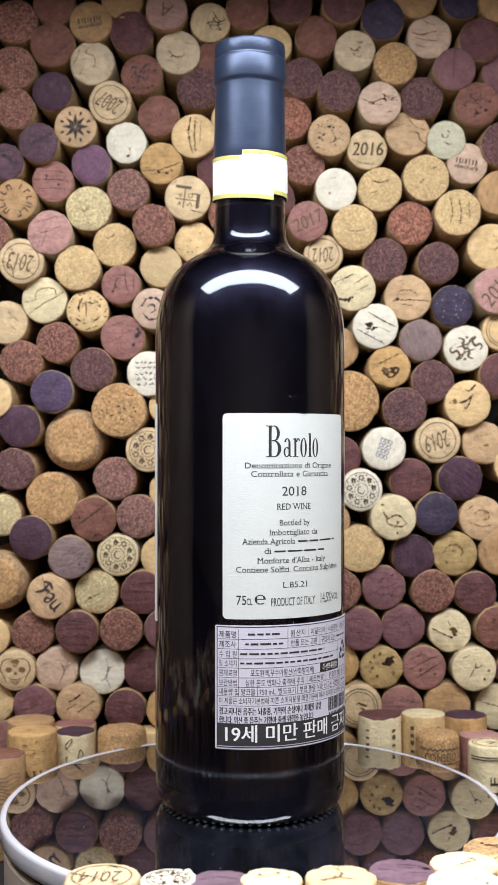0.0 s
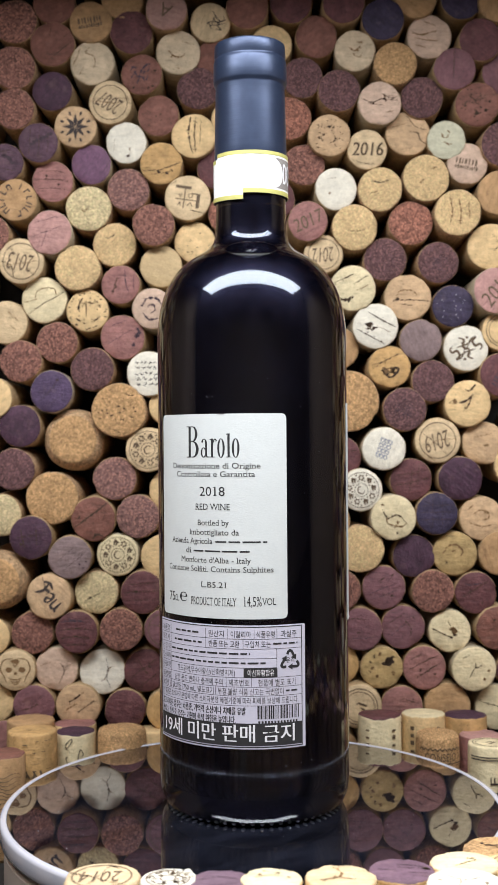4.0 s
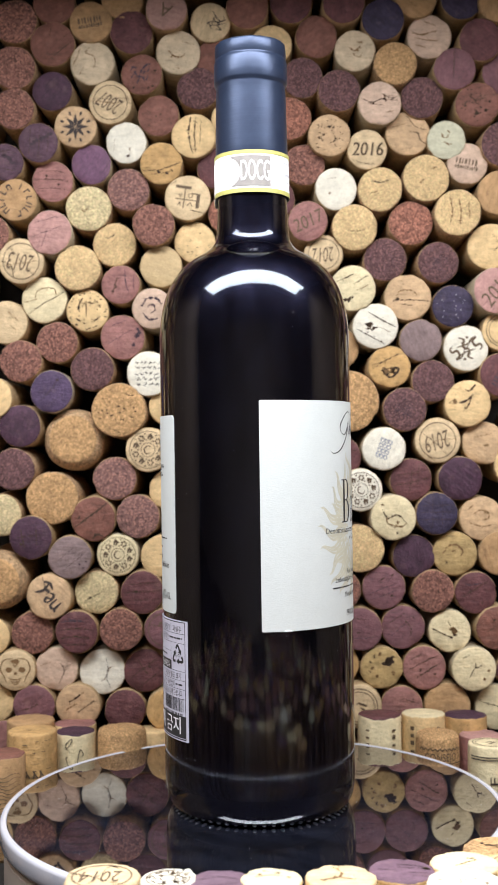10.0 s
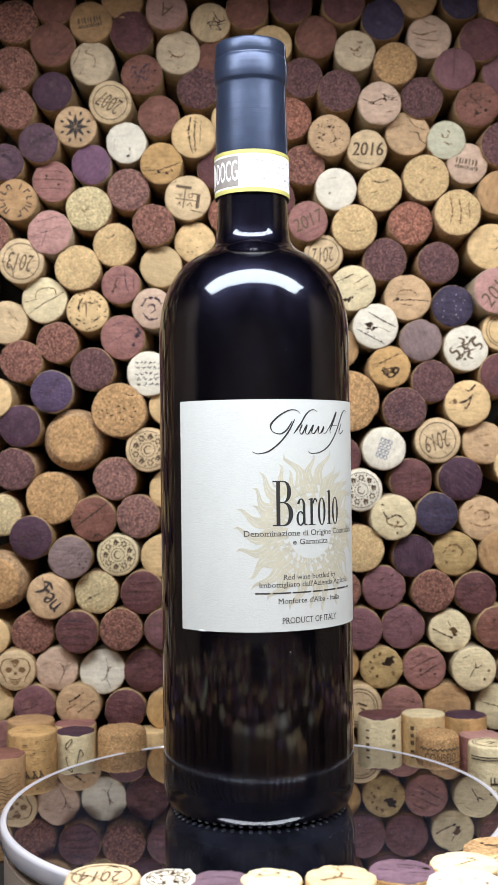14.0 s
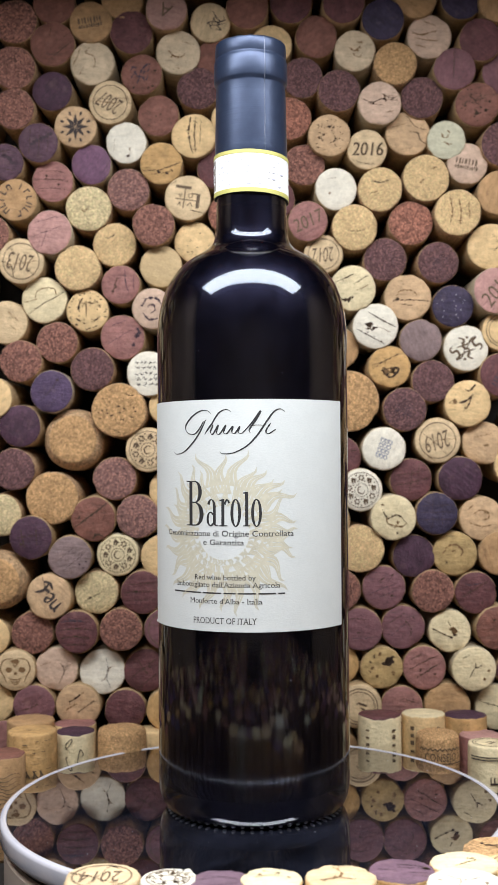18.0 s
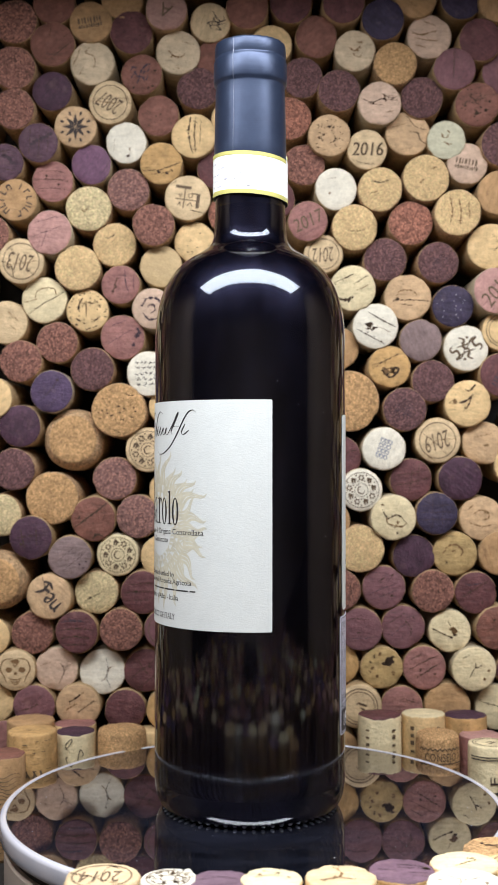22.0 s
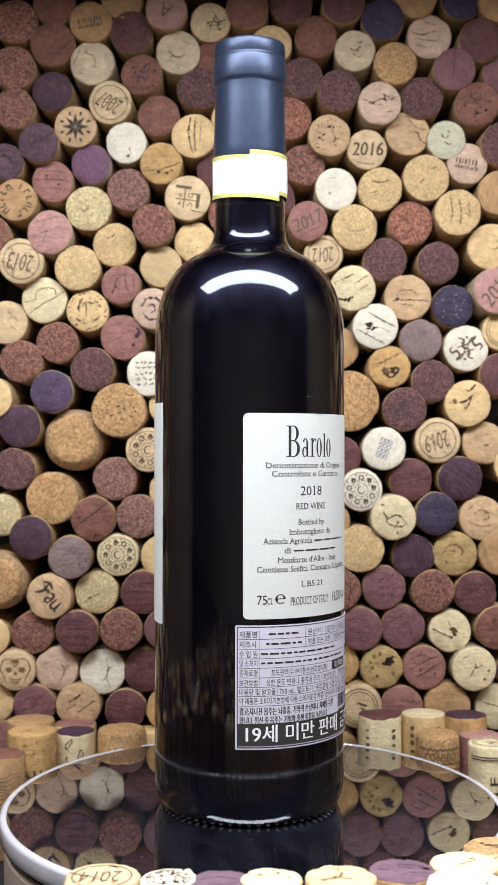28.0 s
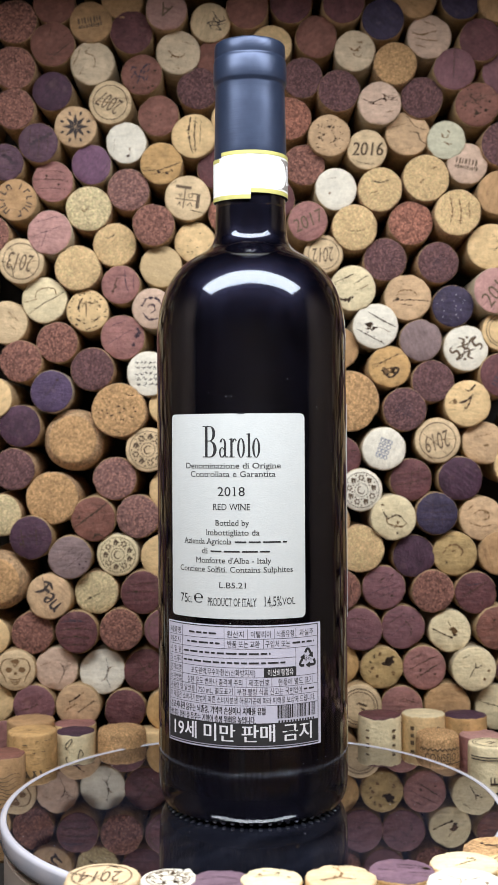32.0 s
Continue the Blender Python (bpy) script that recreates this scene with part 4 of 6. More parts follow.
# ---- corks ----
def cork_mesh(name, face, side, seed, length=0.045, d=0.022, bulge=0.0, edge=0.0007, domed=False, chips=2, n=36, rag=1.0):
    """One cork: its end at z = 0 looks up +z. The end and the side have their own materials; the rim is worn and not quite round."""
    rnd = random.Random(seed)
    ph = [rnd.uniform(0, 6.28) for _ in range(4)]
    amp = [rnd.uniform(0.004, 0.012), rnd.uniform(0.003, 0.008), rnd.uniform(0.002, 0.006), rnd.uniform(0.001, 0.005)]
    r0 = d / 2

    def radius(a, k):
        return r0 * k * (1 + amp[0] * math.sin(2 * a + ph[0]) + amp[1] * math.sin(3 * a + ph[1]) + amp[2] * math.sin(7 * a + ph[2]) + amp[3] * math.sin(13 * a + ph[3]))

    notches = [(rnd.uniform(0, 6.28), rnd.uniform(0.06, 0.26), rnd.uniform(0.25, 1.0)) for _ in range(chips)]

    def worn(a):
        return sum(h * math.exp(-(((a - c + math.pi) % (2 * math.pi) - math.pi) / w) ** 2) for c, w, h in notches)

    verts, faces, mats = [], [], []
    rings = [(0.45, 0.0), (1 - edge / r0, 0.0), (1 - 0.3 * edge / r0, -0.3 * edge), (1.0, -edge * 1.2), (1.0 + bulge * 0.5, -length * 0.5), (1.0, -length * 0.96), (0.96, -length)]
    if domed:
        rings[:4] = [(0.45, 0.0), (0.74, 0.0), (0.78, -0.0005), (0.96, -0.0032)]
        rings.insert(4, (1.01, -0.0065))
    for k, z in rings:
        for i in range(n):
            a = 2 * math.pi * i / n
            dz = rnd.uniform(-0.00006, 0.00006) if z == 0 else (rnd.uniform(-0.00012, 0.00012) if z > -edge * 2 else 0)
            if -edge * 2 < z and k > 0.5 and not domed:
                chip = worn(a) + abs(rnd.gauss(0, 0.12))
                dz -= 0.0009 * rag * chip * (1 if k > 0.96 else 0.25)
                verts.append((radius(a, k - 0.040 * rag * chip) * math.cos(a), radius(a, k - 0.040 * rag * chip) * math.sin(a), z + dz))
            else:
                verts.append((radius(a, k) * math.cos(a), radius(a, k) * math.sin(a), z + dz))
    verts.append((0, 0, 0))
    verts.append((0, 0, -length))
    for j in range(len(rings) - 1):
        for i in range(n):
            b = (i + 1) % n
            faces.append((j * n + i, (j + 1) * n + i, (j + 1) * n + b, j * n + b))
            mats.append(0 if j < 2 else 1)
    c, e, last = len(verts) - 2, len(verts) - 1, (len(rings) - 1) * n
    for i in range(n):
        b = (i + 1) % n
        faces.append((c, i, b))
        mats.append(0)
        faces.append((e, last + b, last + i))
        mats.append(1)
    me = bpy.data.meshes.new(name)
    me.from_pydata(verts, [], faces)
    me.materials.append(FACES[face])
    me.materials.append(side)
    me.polygons.foreach_set("material_index", mats)
    me.polygons.foreach_set("use_smooth", [True] * len(faces))
    me.update()
    return me


CORKS = {}
AGGS = {"tanagg", "goldagg", "creamagg", "redagg", "roseagg", "pinkagg", "plumagg"}


def side_of(face):
    if face in AGGS:
        return SIDE_AGG
    return SIDE_PALE if face in ("white", "ivory", "pale", "blush", "violet", "indigo", "pinkpale") else SIDE_NATURAL


def cork_data(face, variant, side=None):
    key = (face, variant, side)
    if key not in CORKS:
        bulge = 0.06 if variant == "stopper" else 0.0
        edge = 0.0008
        CORKS[key] = cork_mesh("cork", face, side or side_of(face), len(CORKS) + 11, bulge=bulge, edge=edge, domed=variant == "stopper")
    return CORKS[key]


def turned(angle, lift=0.00012):
    c, s = math.cos(radians(angle)), math.sin(radians(angle))
    return lambda x, y: (x * c - y * s, x * s + y * c, lift)


def crack_line(bm, place, x0, x1, y, w, rnd):
    n = 20
    prev = None
    off = 0.0
    for i in range(n + 1):
        t = i / n
        off += rnd.uniform(-0.00028, 0.00028)
        h = w * (0.12 + math.sin(math.pi * t) ** 0.6 * rnd.choice((0.25, 0.5, 0.8, 1.4)))
        x = x0 + (x1 - x0) * t
        row = [bm.verts.new(place(x, y + off + h / 2)), bm.verts.new(place(x, y + off - h / 2))]
        if prev:
            bm.faces.new((prev[0], prev[1], row[1], row[0]))
        prev = row


def circle(bm, place, r, w, n=48):
    rows = [[bm.verts.new(place(q * math.cos(2 * math.pi * k / n), q * math.sin(2 * math.pi * k / n))) for q in (r - w / 2, r + w / 2)] for k in range(n)]
    for k in range(n):
        a, b = rows[k], rows[(k + 1) % n]
        bm.faces.new((a[0], a[1], b[1], b[0]))


def swirls(bm, place, rnd, n, reach, w):
    for _ in range(n):
        x, y = rnd.uniform(-0.5, 0.1) * reach, rnd.uniform(-0.6, 0.6) * reach
        pts = [(x, y)]
        for k in range(5):
            x += rnd.uniform(0.05, 0.3) * reach
            y += rnd.uniform(-0.4, 0.4) * reach
            s = min(1, reach / max(1e-9, math.hypot(x, y)))
            pts.append((x * s, y * s))
        stroke(bm, place, pts, w)


def fissure(bm, place, pts, w, rnd):
    """A crack through points (x, y): ragged, broken in width, with crumbs beside it."""
    pts = [Vector(p) for p in pts]
    fine = []
    for i in range(len(pts) - 1):
        p0, p1, p2, p3 = (pts[max(0, min(len(pts) - 1, j))] for j in (i - 1, i, i + 1, i + 2))
        n = max(4, int((p2 - p1).length / 0.0005))
        for k in range(n):
            t = k / n
            fine.append(0.5 * (2 * p1 + (p2 - p0) * t + (2 * p0 - 5 * p1 + 4 * p2 - p3) * t * t + (3 * p1 - p0 - 3 * p2 + p3) * t ** 3))
    fine.append(pts[-1])
    prev, off, m = None, 0.0, len(fine) - 1
    for i, p in enumerate(fine):
        d = fine[min(i + 1, m)] - fine[max(i - 1, 0)]
        d = Vector((-d.y, d.x)).normalized() if d.length > 1e-9 else Vector((0, 1))
        off = 0.75 * off + rnd.uniform(-0.00013, 0.00013)
        h = w / 2 * (0.3 + 0.7 * math.sqrt(max(0.0, math.sin(math.pi * i / m)))) * rnd.choice((0.35, 0.7, 1.0, 1.5))
        row = [bm.verts.new(place(*(p + d * (off + h)))), bm.verts.new(place(*(p + d * (off - h))))]
        if prev:
            bm.faces.new((prev[0], prev[1], row[1], row[0]))
        prev = row
    for _ in range(int(2 + m / 9)):
        p = fine[rnd.randrange(m)]
        blob(bm, place, p.x + rnd.gauss(0, 0.0005), p.y + rnd.gauss(0, 0.0005), rnd.uniform(0.4, 0.9) * w, rnd.uniform(0.25, 0.6) * w, rnd, 7)


DRAWN = {"b": ("crack", BURN), "s": ("fissure", EMBLEM), "p": ("crack", PLUM_INK), "k": ("print", BROWN_INK)}


def draw_lines(ob, lines, seed):
    """Fissures on a cork's end: each is an ink, a width and points in millimetres; one point alone is a pit, a large one a spray of specks."""
    rnd = random.Random(seed)
    at = turned(0)
    for ink in sorted({l[0] for l in lines}):
        bm = bmesh.new()
        for kind, w, *pts in lines:
            pts = [(x * 0.001, y * 0.001) for x, y in pts]
            if kind == ink and len(pts) == 1 and w > 2.9:
                for _ in range(20):
                    blob(bm, at, pts[0][0] + rnd.gauss(0, 0.0004 * w), pts[0][1] + rnd.gauss(0, 0.0004 * w), rnd.uniform(0.00014, 0.00045), rnd.uniform(0.00012, 0.0003), rnd, 7)
            elif kind == ink and len(pts) == 1:
                for _ in range(4):
                    blob(bm, at, pts[0][0] + rnd.gauss(0, 0.0003 * w), pts[0][1] + rnd.gauss(0, 0.0003 * w), rnd.uniform(0.0003, 0.0007) * w, rnd.uniform(0.0002, 0.0005) * w, rnd)
            elif kind == ink:
                fissure(bm, at, pts, 0.00082 * w, rnd)
        part(DRAWN[ink][0], bm, DRAWN[ink][1], ob)


def mark(ob, kind, angle, seed):
    """Cracks, pits and prints on a cork's end, as parts of the cork."""
    rnd = random.Random(seed)
    bm = bmesh.new()
    at = turned(angle)
    word = kind.split(":")[0]
    ink, name = INK, "print"
    if word in ("crack", "cracks"):
        name = "crack"
        ink = BURN
        for k in range(1 if word == "crack" else rnd.choice((2, 2, 3, 4))):
            ak = turned(angle + rnd.uniform(-14, 14))
            y = rnd.uniform(-0.002, 0.002) if k == 0 else rnd.uniform(-0.0065, 0.0065)
            reach = math.sqrt(max(0.0, 0.0098 ** 2 - y * y))
            x0, x1 = -reach * rnd.choice((1.0, 1.0, 0.5, 0.1)), reach * rnd.choice((1.0, 0.8, 0.3))
            crack_line(bm, ak, x0, x1, y, rnd.choice((0.00022, 0.0004, 0.0007)), rnd)
            for _ in range(rnd.randrange(4)):
                blob(bm, ak, rnd.uniform(x0, x1), y + rnd.uniform(-0.0006, 0.0006), rnd.uniform(0.0002, 0.0006), rnd.uniform(0.0001, 0.0003), rnd)
    elif word == "hole":
        name, ink = "pit", BURN
        x, y, a = rnd.uniform(-0.003, 0.002), rnd.uniform(-0.002, 0.003), rnd.uniform(0, 6.28)
        pts = [(x, y)]
        for k in range(rnd.choice((3, 4, 5))):
            a += rnd.uniform(-0.9, 0.9)
            x, y = x + 0.0016 * math.cos(a), y + 0.0016 * math.sin(a)
            pts.append((x, y))
        stroke(bm, at, pts, rnd.choice((0.0003, 0.0005)))
        for _ in range(rnd.randrange(1, 5)):
            blob(bm, at, x + rnd.uniform(-0.003, 0.002), y + rnd.uniform(-0.002, 0.002), rnd.uniform(0.0002, 0.0007), rnd.uniform(0.0002, 0.0005), rnd)
    elif word in ("pits", "bigpits"):
        name, ink = "pits", BURN
        for _ in range(14 if word == "pits" else 34):
            a, r = rnd.uniform(0, 6.28), 0.0090 * math.sqrt(rnd.random())
            blob(bm, at, r * math.cos(a), r * math.sin(a), rnd.uniform(0.0002, 0.0008), rnd.uniform(0.00015, 0.00035), rnd)
    elif word == "specks":
        name, ink = "specks", BURN
        for k in range(44):
            a, r = k * 0.43 + rnd.uniform(-0.15, 0.15), rnd.choice((0.0095, 0.0090, 0.0066, 0.0050))
            blob(bm, at, r * math.cos(a), r * math.sin(a), rnd.uniform(0.0003, 0.0009), rnd.uniform(0.0002, 0.0005), rnd)
        stroke(bm, at, [(-0.003, 0.002), (-0.001, 0.004), (-0.0008, -0.003)], 0.0006)
    elif word == "bars":
        ink = PLUM_INK if ob.data.materials[0].name.endswith("stain") else BROWN_INK
        for y0, y1, gap in ((-0.0030, -0.0012, 0.0005), (-0.0004, 0.0024, 0.0009)):
            x = -0.0064
            while x < 0.0055:
                w = rnd.uniform(0.0005, 0.0011)
                bar(bm, at, x, x + w, y0 + rnd.uniform(-0.0003, 0.0003), y1 + rnd.uniform(-0.0003, 0.0003))
                x += w + gap * rnd.uniform(0.6, 1.3)
    elif word == "tee":
        ink = BROWN_INK
        bar(bm, at, -0.0062, 0.0012, 0.0042, 0.0056)
        bar(bm, at, 0.0042, 0.0058, -0.0044, 0.0026)
        bar(bm, at, -0.0018, -0.0013, -0.0050, 0.0042)
        bar(bm, at, -0.0058, 0.0042, -0.0012, -0.0007)
        bar(bm, at, 0.0012, 0.0042, 0.0020, 0.0026)
        circle(bm, lambda x, y: at(x + 0.0012, y + 0.0012), 0.0010, 0.0004, 14)
        stroke(bm, at, [(-0.0045, 0.0016), (-0.0035, 0.0002), (-0.0028, 0.0020)], 0.0005)
        stroke(bm, at, [(0.0002, -0.0040), (0.0014, -0.0022), (0.0026, -0.0040)], 0.0005)
        stroke(bm, at, [(-0.0046, -0.0040), (-0.0034, -0.0026), (-0.0030, -0.0042)], 0.0005)
    elif word == "square":
        ink = BLUE_GREY if ob.data.materials[0].name == "bleached_cork" else PLUM_INK
        if ink == BLUE_GREY:
            for i in range(4):
                for j in range(3):
                    q = lambda x, y: at(x + (i - 1.5) * 0.0026, y + (j - 1) * 0.0020)
                    circle(bm, q, 0.0009, 0.0005, 10)
                    blob(bm, q, 0.0009, 0.0008, 0.0006, 0.0004, rnd, 6)
        for k in range(0 if ink == BLUE_GREY else 26):
            blob(bm, at, rnd.uniform(-0.0044, 0.0044), rnd.uniform(-0.0034, 0.0034), rnd.uniform(0.0003, 0.0010), rnd.uniform(0.0002, 0.0008), rnd)
    elif word in ("letter", "year"):
        text = kind.split(":")[1]
        ringed = word == "year" and (text in ("2007", "2013", "2012", "2019", "20") or ob.location.y < 0)
        tall = 0.0080 if ringed else 0.0070
        put_text(bm, text, lambda x, y: at(x + 0.12 * y, y - tall * 0.45), 0.0062 if word == "letter" or text == "20" else (0.0118 if ringed else 0.0165), tall)
        if text == "2016":
            put_text(bm, text, lambda x, y: at(x + 0.12 * y + 0.00028, y - tall * 0.45), 0.0165, tall)
        ink = BROWN_INK
        if ringed:
            circle(bm, at, 0.0085, 0.0004)
            crack_line(bm, turned(angle + rnd.uniform(20, 160)), -0.0098, 0.0095, rnd.uniform(-0.003, 0.003), 0.0003, rnd)
    elif word == "monogram":
        ink = BROWN_INK if ob.data.materials[0].name == "bleached_cork" else PLUM_INK
        for s in (1, -1):
            stroke(bm, at, [(s * x, s * y) for x, y in ((-0.0056, 0.0030), (-0.0074, 0.0020), (-0.0068, 0.0002), (-0.0046, 0.0004), (-0.0040, -0.0022), (-0.0060, -0.0034), (-0.0034, -0.0032), (-0.0006, -0.0002))], 0.0012)
            stroke(bm, at, [(s * x, s * y) for x, y in ((-0.0016, 0.0058), (0.0004, 0.0040), (-0.0012, 0.0012), (0.0010, -0.0010))], 0.0011)
            stroke(bm, at, [(s * x, s * y) for x, y in ((-0.0040, 0.0018), (0.0, 0.0016), (0.0042, 0.0024))], 0.0008)
            blob(bm, at, s * 0.0022, s * 0.0046, 0.0008, 0.0007, rnd)
            blob(bm, at, s * 0.0008, -s * 0.0030, 0.0006, 0.0006, rnd)
    elif word == "note":
        for r in range(5):
            x = -0.0070 + rnd.uniform(0, 0.001)
            while x < 0.006:
                w = rnd.uniform(0.0012, 0.0030)
                y = 0.0052 - r * 0.0026
                stroke(bm, at, [(x + w * k / 5, y + rnd.uniform(-0.0008, 0.0009)) for k in range(6)], 0.0004)
                x += w + 0.0006
    elif word == "swirl":
        swirls(bm, at, rnd, 5, 0.0078, 0.0006)
    elif word == "star":
        for k in range(8):
            a = k * math.pi / 4
            u, w = Vector((math.cos(a), math.sin(a))), Vector((-math.sin(a), math.cos(a)))
            bm.faces.new([bm.verts.new(at(*(u * r + w * h))) for r, h in ((0.0002, 0), (0.0028, 0.0011), (0.0070, 0), (0.0028, -0.0011))])
            v = Vector((math.cos(a + 0.39), math.sin(a + 0.39)))
            stroke(bm, at, [v * 0.0062, v * 0.0073, v * 0.0084], 0.0012)
    elif word in ("ring", "ringtext"):
        ink = BROWN_INK if word == "ring" else INK
        if word == "ring":
            circle(bm, at, 0.0086, 0.0004)
        if word == "ring":
            circle(bm, at, 0.0072, 0.0003)
            swirls(bm, at, rnd, 2, 0.005, 0.001)
        else:
            for k in range(13):
                if k not in (0, 6):
                    tk = turned(angle + k * 27.7)
                    bar(bm, tk, -0.0012, -0.0006, 0.0056, 0.0088)
                    if k % 3:
                        bar(bm, tk, -0.0006, 0.0008, 0.0080 if k % 2 else 0.0056, 0.0088 if k % 2 else 0.0062)
                    if k % 4 == 1:
                        bar(bm, tk, 0.0005, 0.0011, 0.0056, 0.0088)
    elif word == "ornate":
        ink = BROWN_INK
        circle(bm, at, 0.0085, 0.0006)
        circle(bm, at, 0.0030, 0.0006)
        for k in range(64):
            a, r = rnd.uniform(0, 6.28), rnd.choice((0.0045, 0.0055, 0.0066, 0.0075)) + rnd.uniform(-0.0004, 0.0004)
            blob(bm, at, r * math.cos(a), r * math.sin(a), rnd.uniform(0.0004, 0.0011), rnd.uniform(0.0003, 0.0008), rnd)
    elif word == "floral":
        ink = BROWN_INK
        circle(bm, at, 0.0090, 0.0003)
        circle(bm, at, 0.0034, 0.0003, 30)
        for k in range(9):
            a = k * 2 * math.pi / 9
            cx, cy = 0.0063 * math.cos(a), 0.0063 * math.sin(a)
            if k % 2:
                for j in range(6):
                    blob(bm, at, cx + 0.0012 * math.cos(j * 1.047), cy + 0.0012 * math.sin(j * 1.047), 0.00060, 0.00060, rnd, 6)
            else:
                stroke(bm, at, [(cx - 0.0012, cy - 0.0010), (cx, cy + 0.0008), (cx + 0.0016, cy - 0.0006)], 0.0012)
                stroke(bm, at, [(cx - 0.0004, cy - 0.0014), (cx + 0.0006, cy - 0.0002), (cx + 0.0004, cy + 0.0018)], 0.0010)
            b = a + 0.35
            for rr in (0.0048, 0.0080):
                blob(bm, at, rr * math.cos(b), rr * math.sin(b), 0.0006, 0.0004, rnd, 7)
        stroke(bm, at, [(0.0014, 0.0012), (0.0, 0.0020), (-0.0018, 0.0004), (-0.0010, -0.0018), (0.0012, -0.0014)], 0.0007)
    elif word == "emblem":
        ink = EMBLEM
        for s in (-1, 1):
            blob(bm, at, s * 0.0034, 0.0004, 0.0021, 0.0016, rnd, 12)
            stroke(bm, at, [(s * 0.0012, 0.0064), (s * 0.0060, 0.0054), (s * 0.0078, 0.0008), (s * 0.0060, -0.0028), (s * 0.0046, -0.0066)], 0.0007)
        blob(bm, at, 0.0, 0.0048, 0.0024, 0.0013, rnd, 10)
        stroke(bm, at, [(-0.0012, 0.0036), (0.0, 0.0022), (0.0012, 0.0036)], 0.0008)
        blob(bm, at, 0.0, -0.0016, 0.0009, 0.0011, rnd, 8)
        for k in range(3):
            stroke(bm, at, [(-0.0036 + 0.0008 * k, -0.0040 - 0.0011 * k), (0.0, -0.0050 - 0.0012 * k), (0.0036 - 0.0008 * k, -0.0040 - 0.0011 * k)], 0.0006)
    elif word == "gothic":
        for pts in (((-0.0070, 0.0030), (-0.0040, 0.0046), (-0.0010, 0.0034)), ((-0.0044, 0.0042), (-0.0040, 0.0), (-0.0062, -0.0034)), ((-0.0042, 0.0008), (-0.0020, 0.0016), (-0.0016, 0.0004)),
                    ((-0.0008, 0.0014), (0.0008, 0.0022), (0.0018, 0.0008), (0.0018, -0.0028)), ((0.0014, -0.0004), (-0.0004, -0.0012), (0.0002, -0.0030), (0.0016, -0.0022)),
                    ((0.0036, 0.0020), (0.0034, -0.0020), (0.0048, -0.0030), (0.0062, -0.0018)), ((0.0062, 0.0022), (0.0062, -0.0022), (0.0074, -0.0032))):
            stroke(bm, at, list(pts), 0.0014)
        crack_line(bm, turned(angle + 150), 0.001, 0.0098, 0.001, 0.0005, rnd)
    elif word == "dots":
        name, ink = "crystals", CRYSTAL
        for _ in range(15):
            a, r = rnd.uniform(0, 6.28), 0.0085 * math.sqrt(rnd.random())
            blob(bm, at, r * math.cos(a), r * math.sin(a), 0.00025, 0.00022, rnd, 6)
    part(name, bm, ink, ob)


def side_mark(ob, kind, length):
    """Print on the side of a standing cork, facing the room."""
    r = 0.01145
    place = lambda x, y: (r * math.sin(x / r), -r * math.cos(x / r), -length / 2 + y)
    rnd = random.Random(len(ob.name) * 7 + int(ob.location.x * 1e5))
    bm = bmesh.new()
    if kind == "waves":
        for k in range(20):
            y = -0.018 + k * 0.0017
            stroke(bm, place, [(-0.012 + i * 0.0024, y + 0.0008 * math.sin(i * 1.3 + k * 0.5)) for i in range(11)], 0.00032)
    elif kind == "word":
        put_text(bm, "CONSEJO", lambda x, y: place(x, y + 0.0113), 0.0165, 0.0034)
        stroke(bm, place, [(-0.0115 + i * 0.0012, 0.0160 + (0.0009 if i % 2 else 0)) for i in range(20)], 0.0005, False)
        bar(bm, place, -0.012, 0.012, 0.0100, 0.0104, 8)
        bar(bm, place, -0.012, 0.012, 0.0072, 0.0076, 8)
    elif kind == "swirl":
        for dx, dy in ((-0.002, 0.017), (0.004, 0.012), (-0.003, 0.009), (0.003, 0.004)):
            stroke(bm, place, [(dx + rnd.uniform(-0.002, 0.002), dy + k * 0.0011 * rnd.uniform(-1, 1.5)) for k in range(6)], 0.00045)
    elif kind == "ringtext":
        for y in (0.0172, 0.0160, -0.008):
            bar(bm, place, -0.013, 0.013, y, y + 0.0005, 10)
        put_text(bm, "RLE", lambda x, y: place(0.0020 - y, x + 0.003), 0.0125, 0.0042)
    elif kind == "stamp":
        for k in range(34):
            x, y, w = rnd.uniform(-0.0105, 0.0105), rnd.uniform(-0.004, 0.0225), rnd.uniform(0.0004, 0.0016)
            bar(bm, place, x - w, x + w, y, y + rnd.uniform(0.00015, 0.00045))
        for x in (-0.0042, -0.0012, 0.0022, 0.0052):
            stroke(bm, place, [(x, 0.0055), (x + 0.0007, 0.0072), (x + 0.0002, 0.0088)], 0.0008, False)
            stroke(bm, place, [(x + 0.0002, 0.0088), (x + 0.0012, 0.0070), (x + 0.0021, 0.0056)], 0.0006, False)
    else:
        for x in (-0.0086, 0.0056):
            for k in range(6):
                y = 0.001 + k * 0.0034
                bar(bm, place, x, x + 0.0020, y, y + rnd.uniform(0.0008, 0.0020))
    part("side_print", bm, BROWN_INK if kind in ("word", "bars", "stamp", "waves") else INK, ob)


COUNT = {"n": 0}


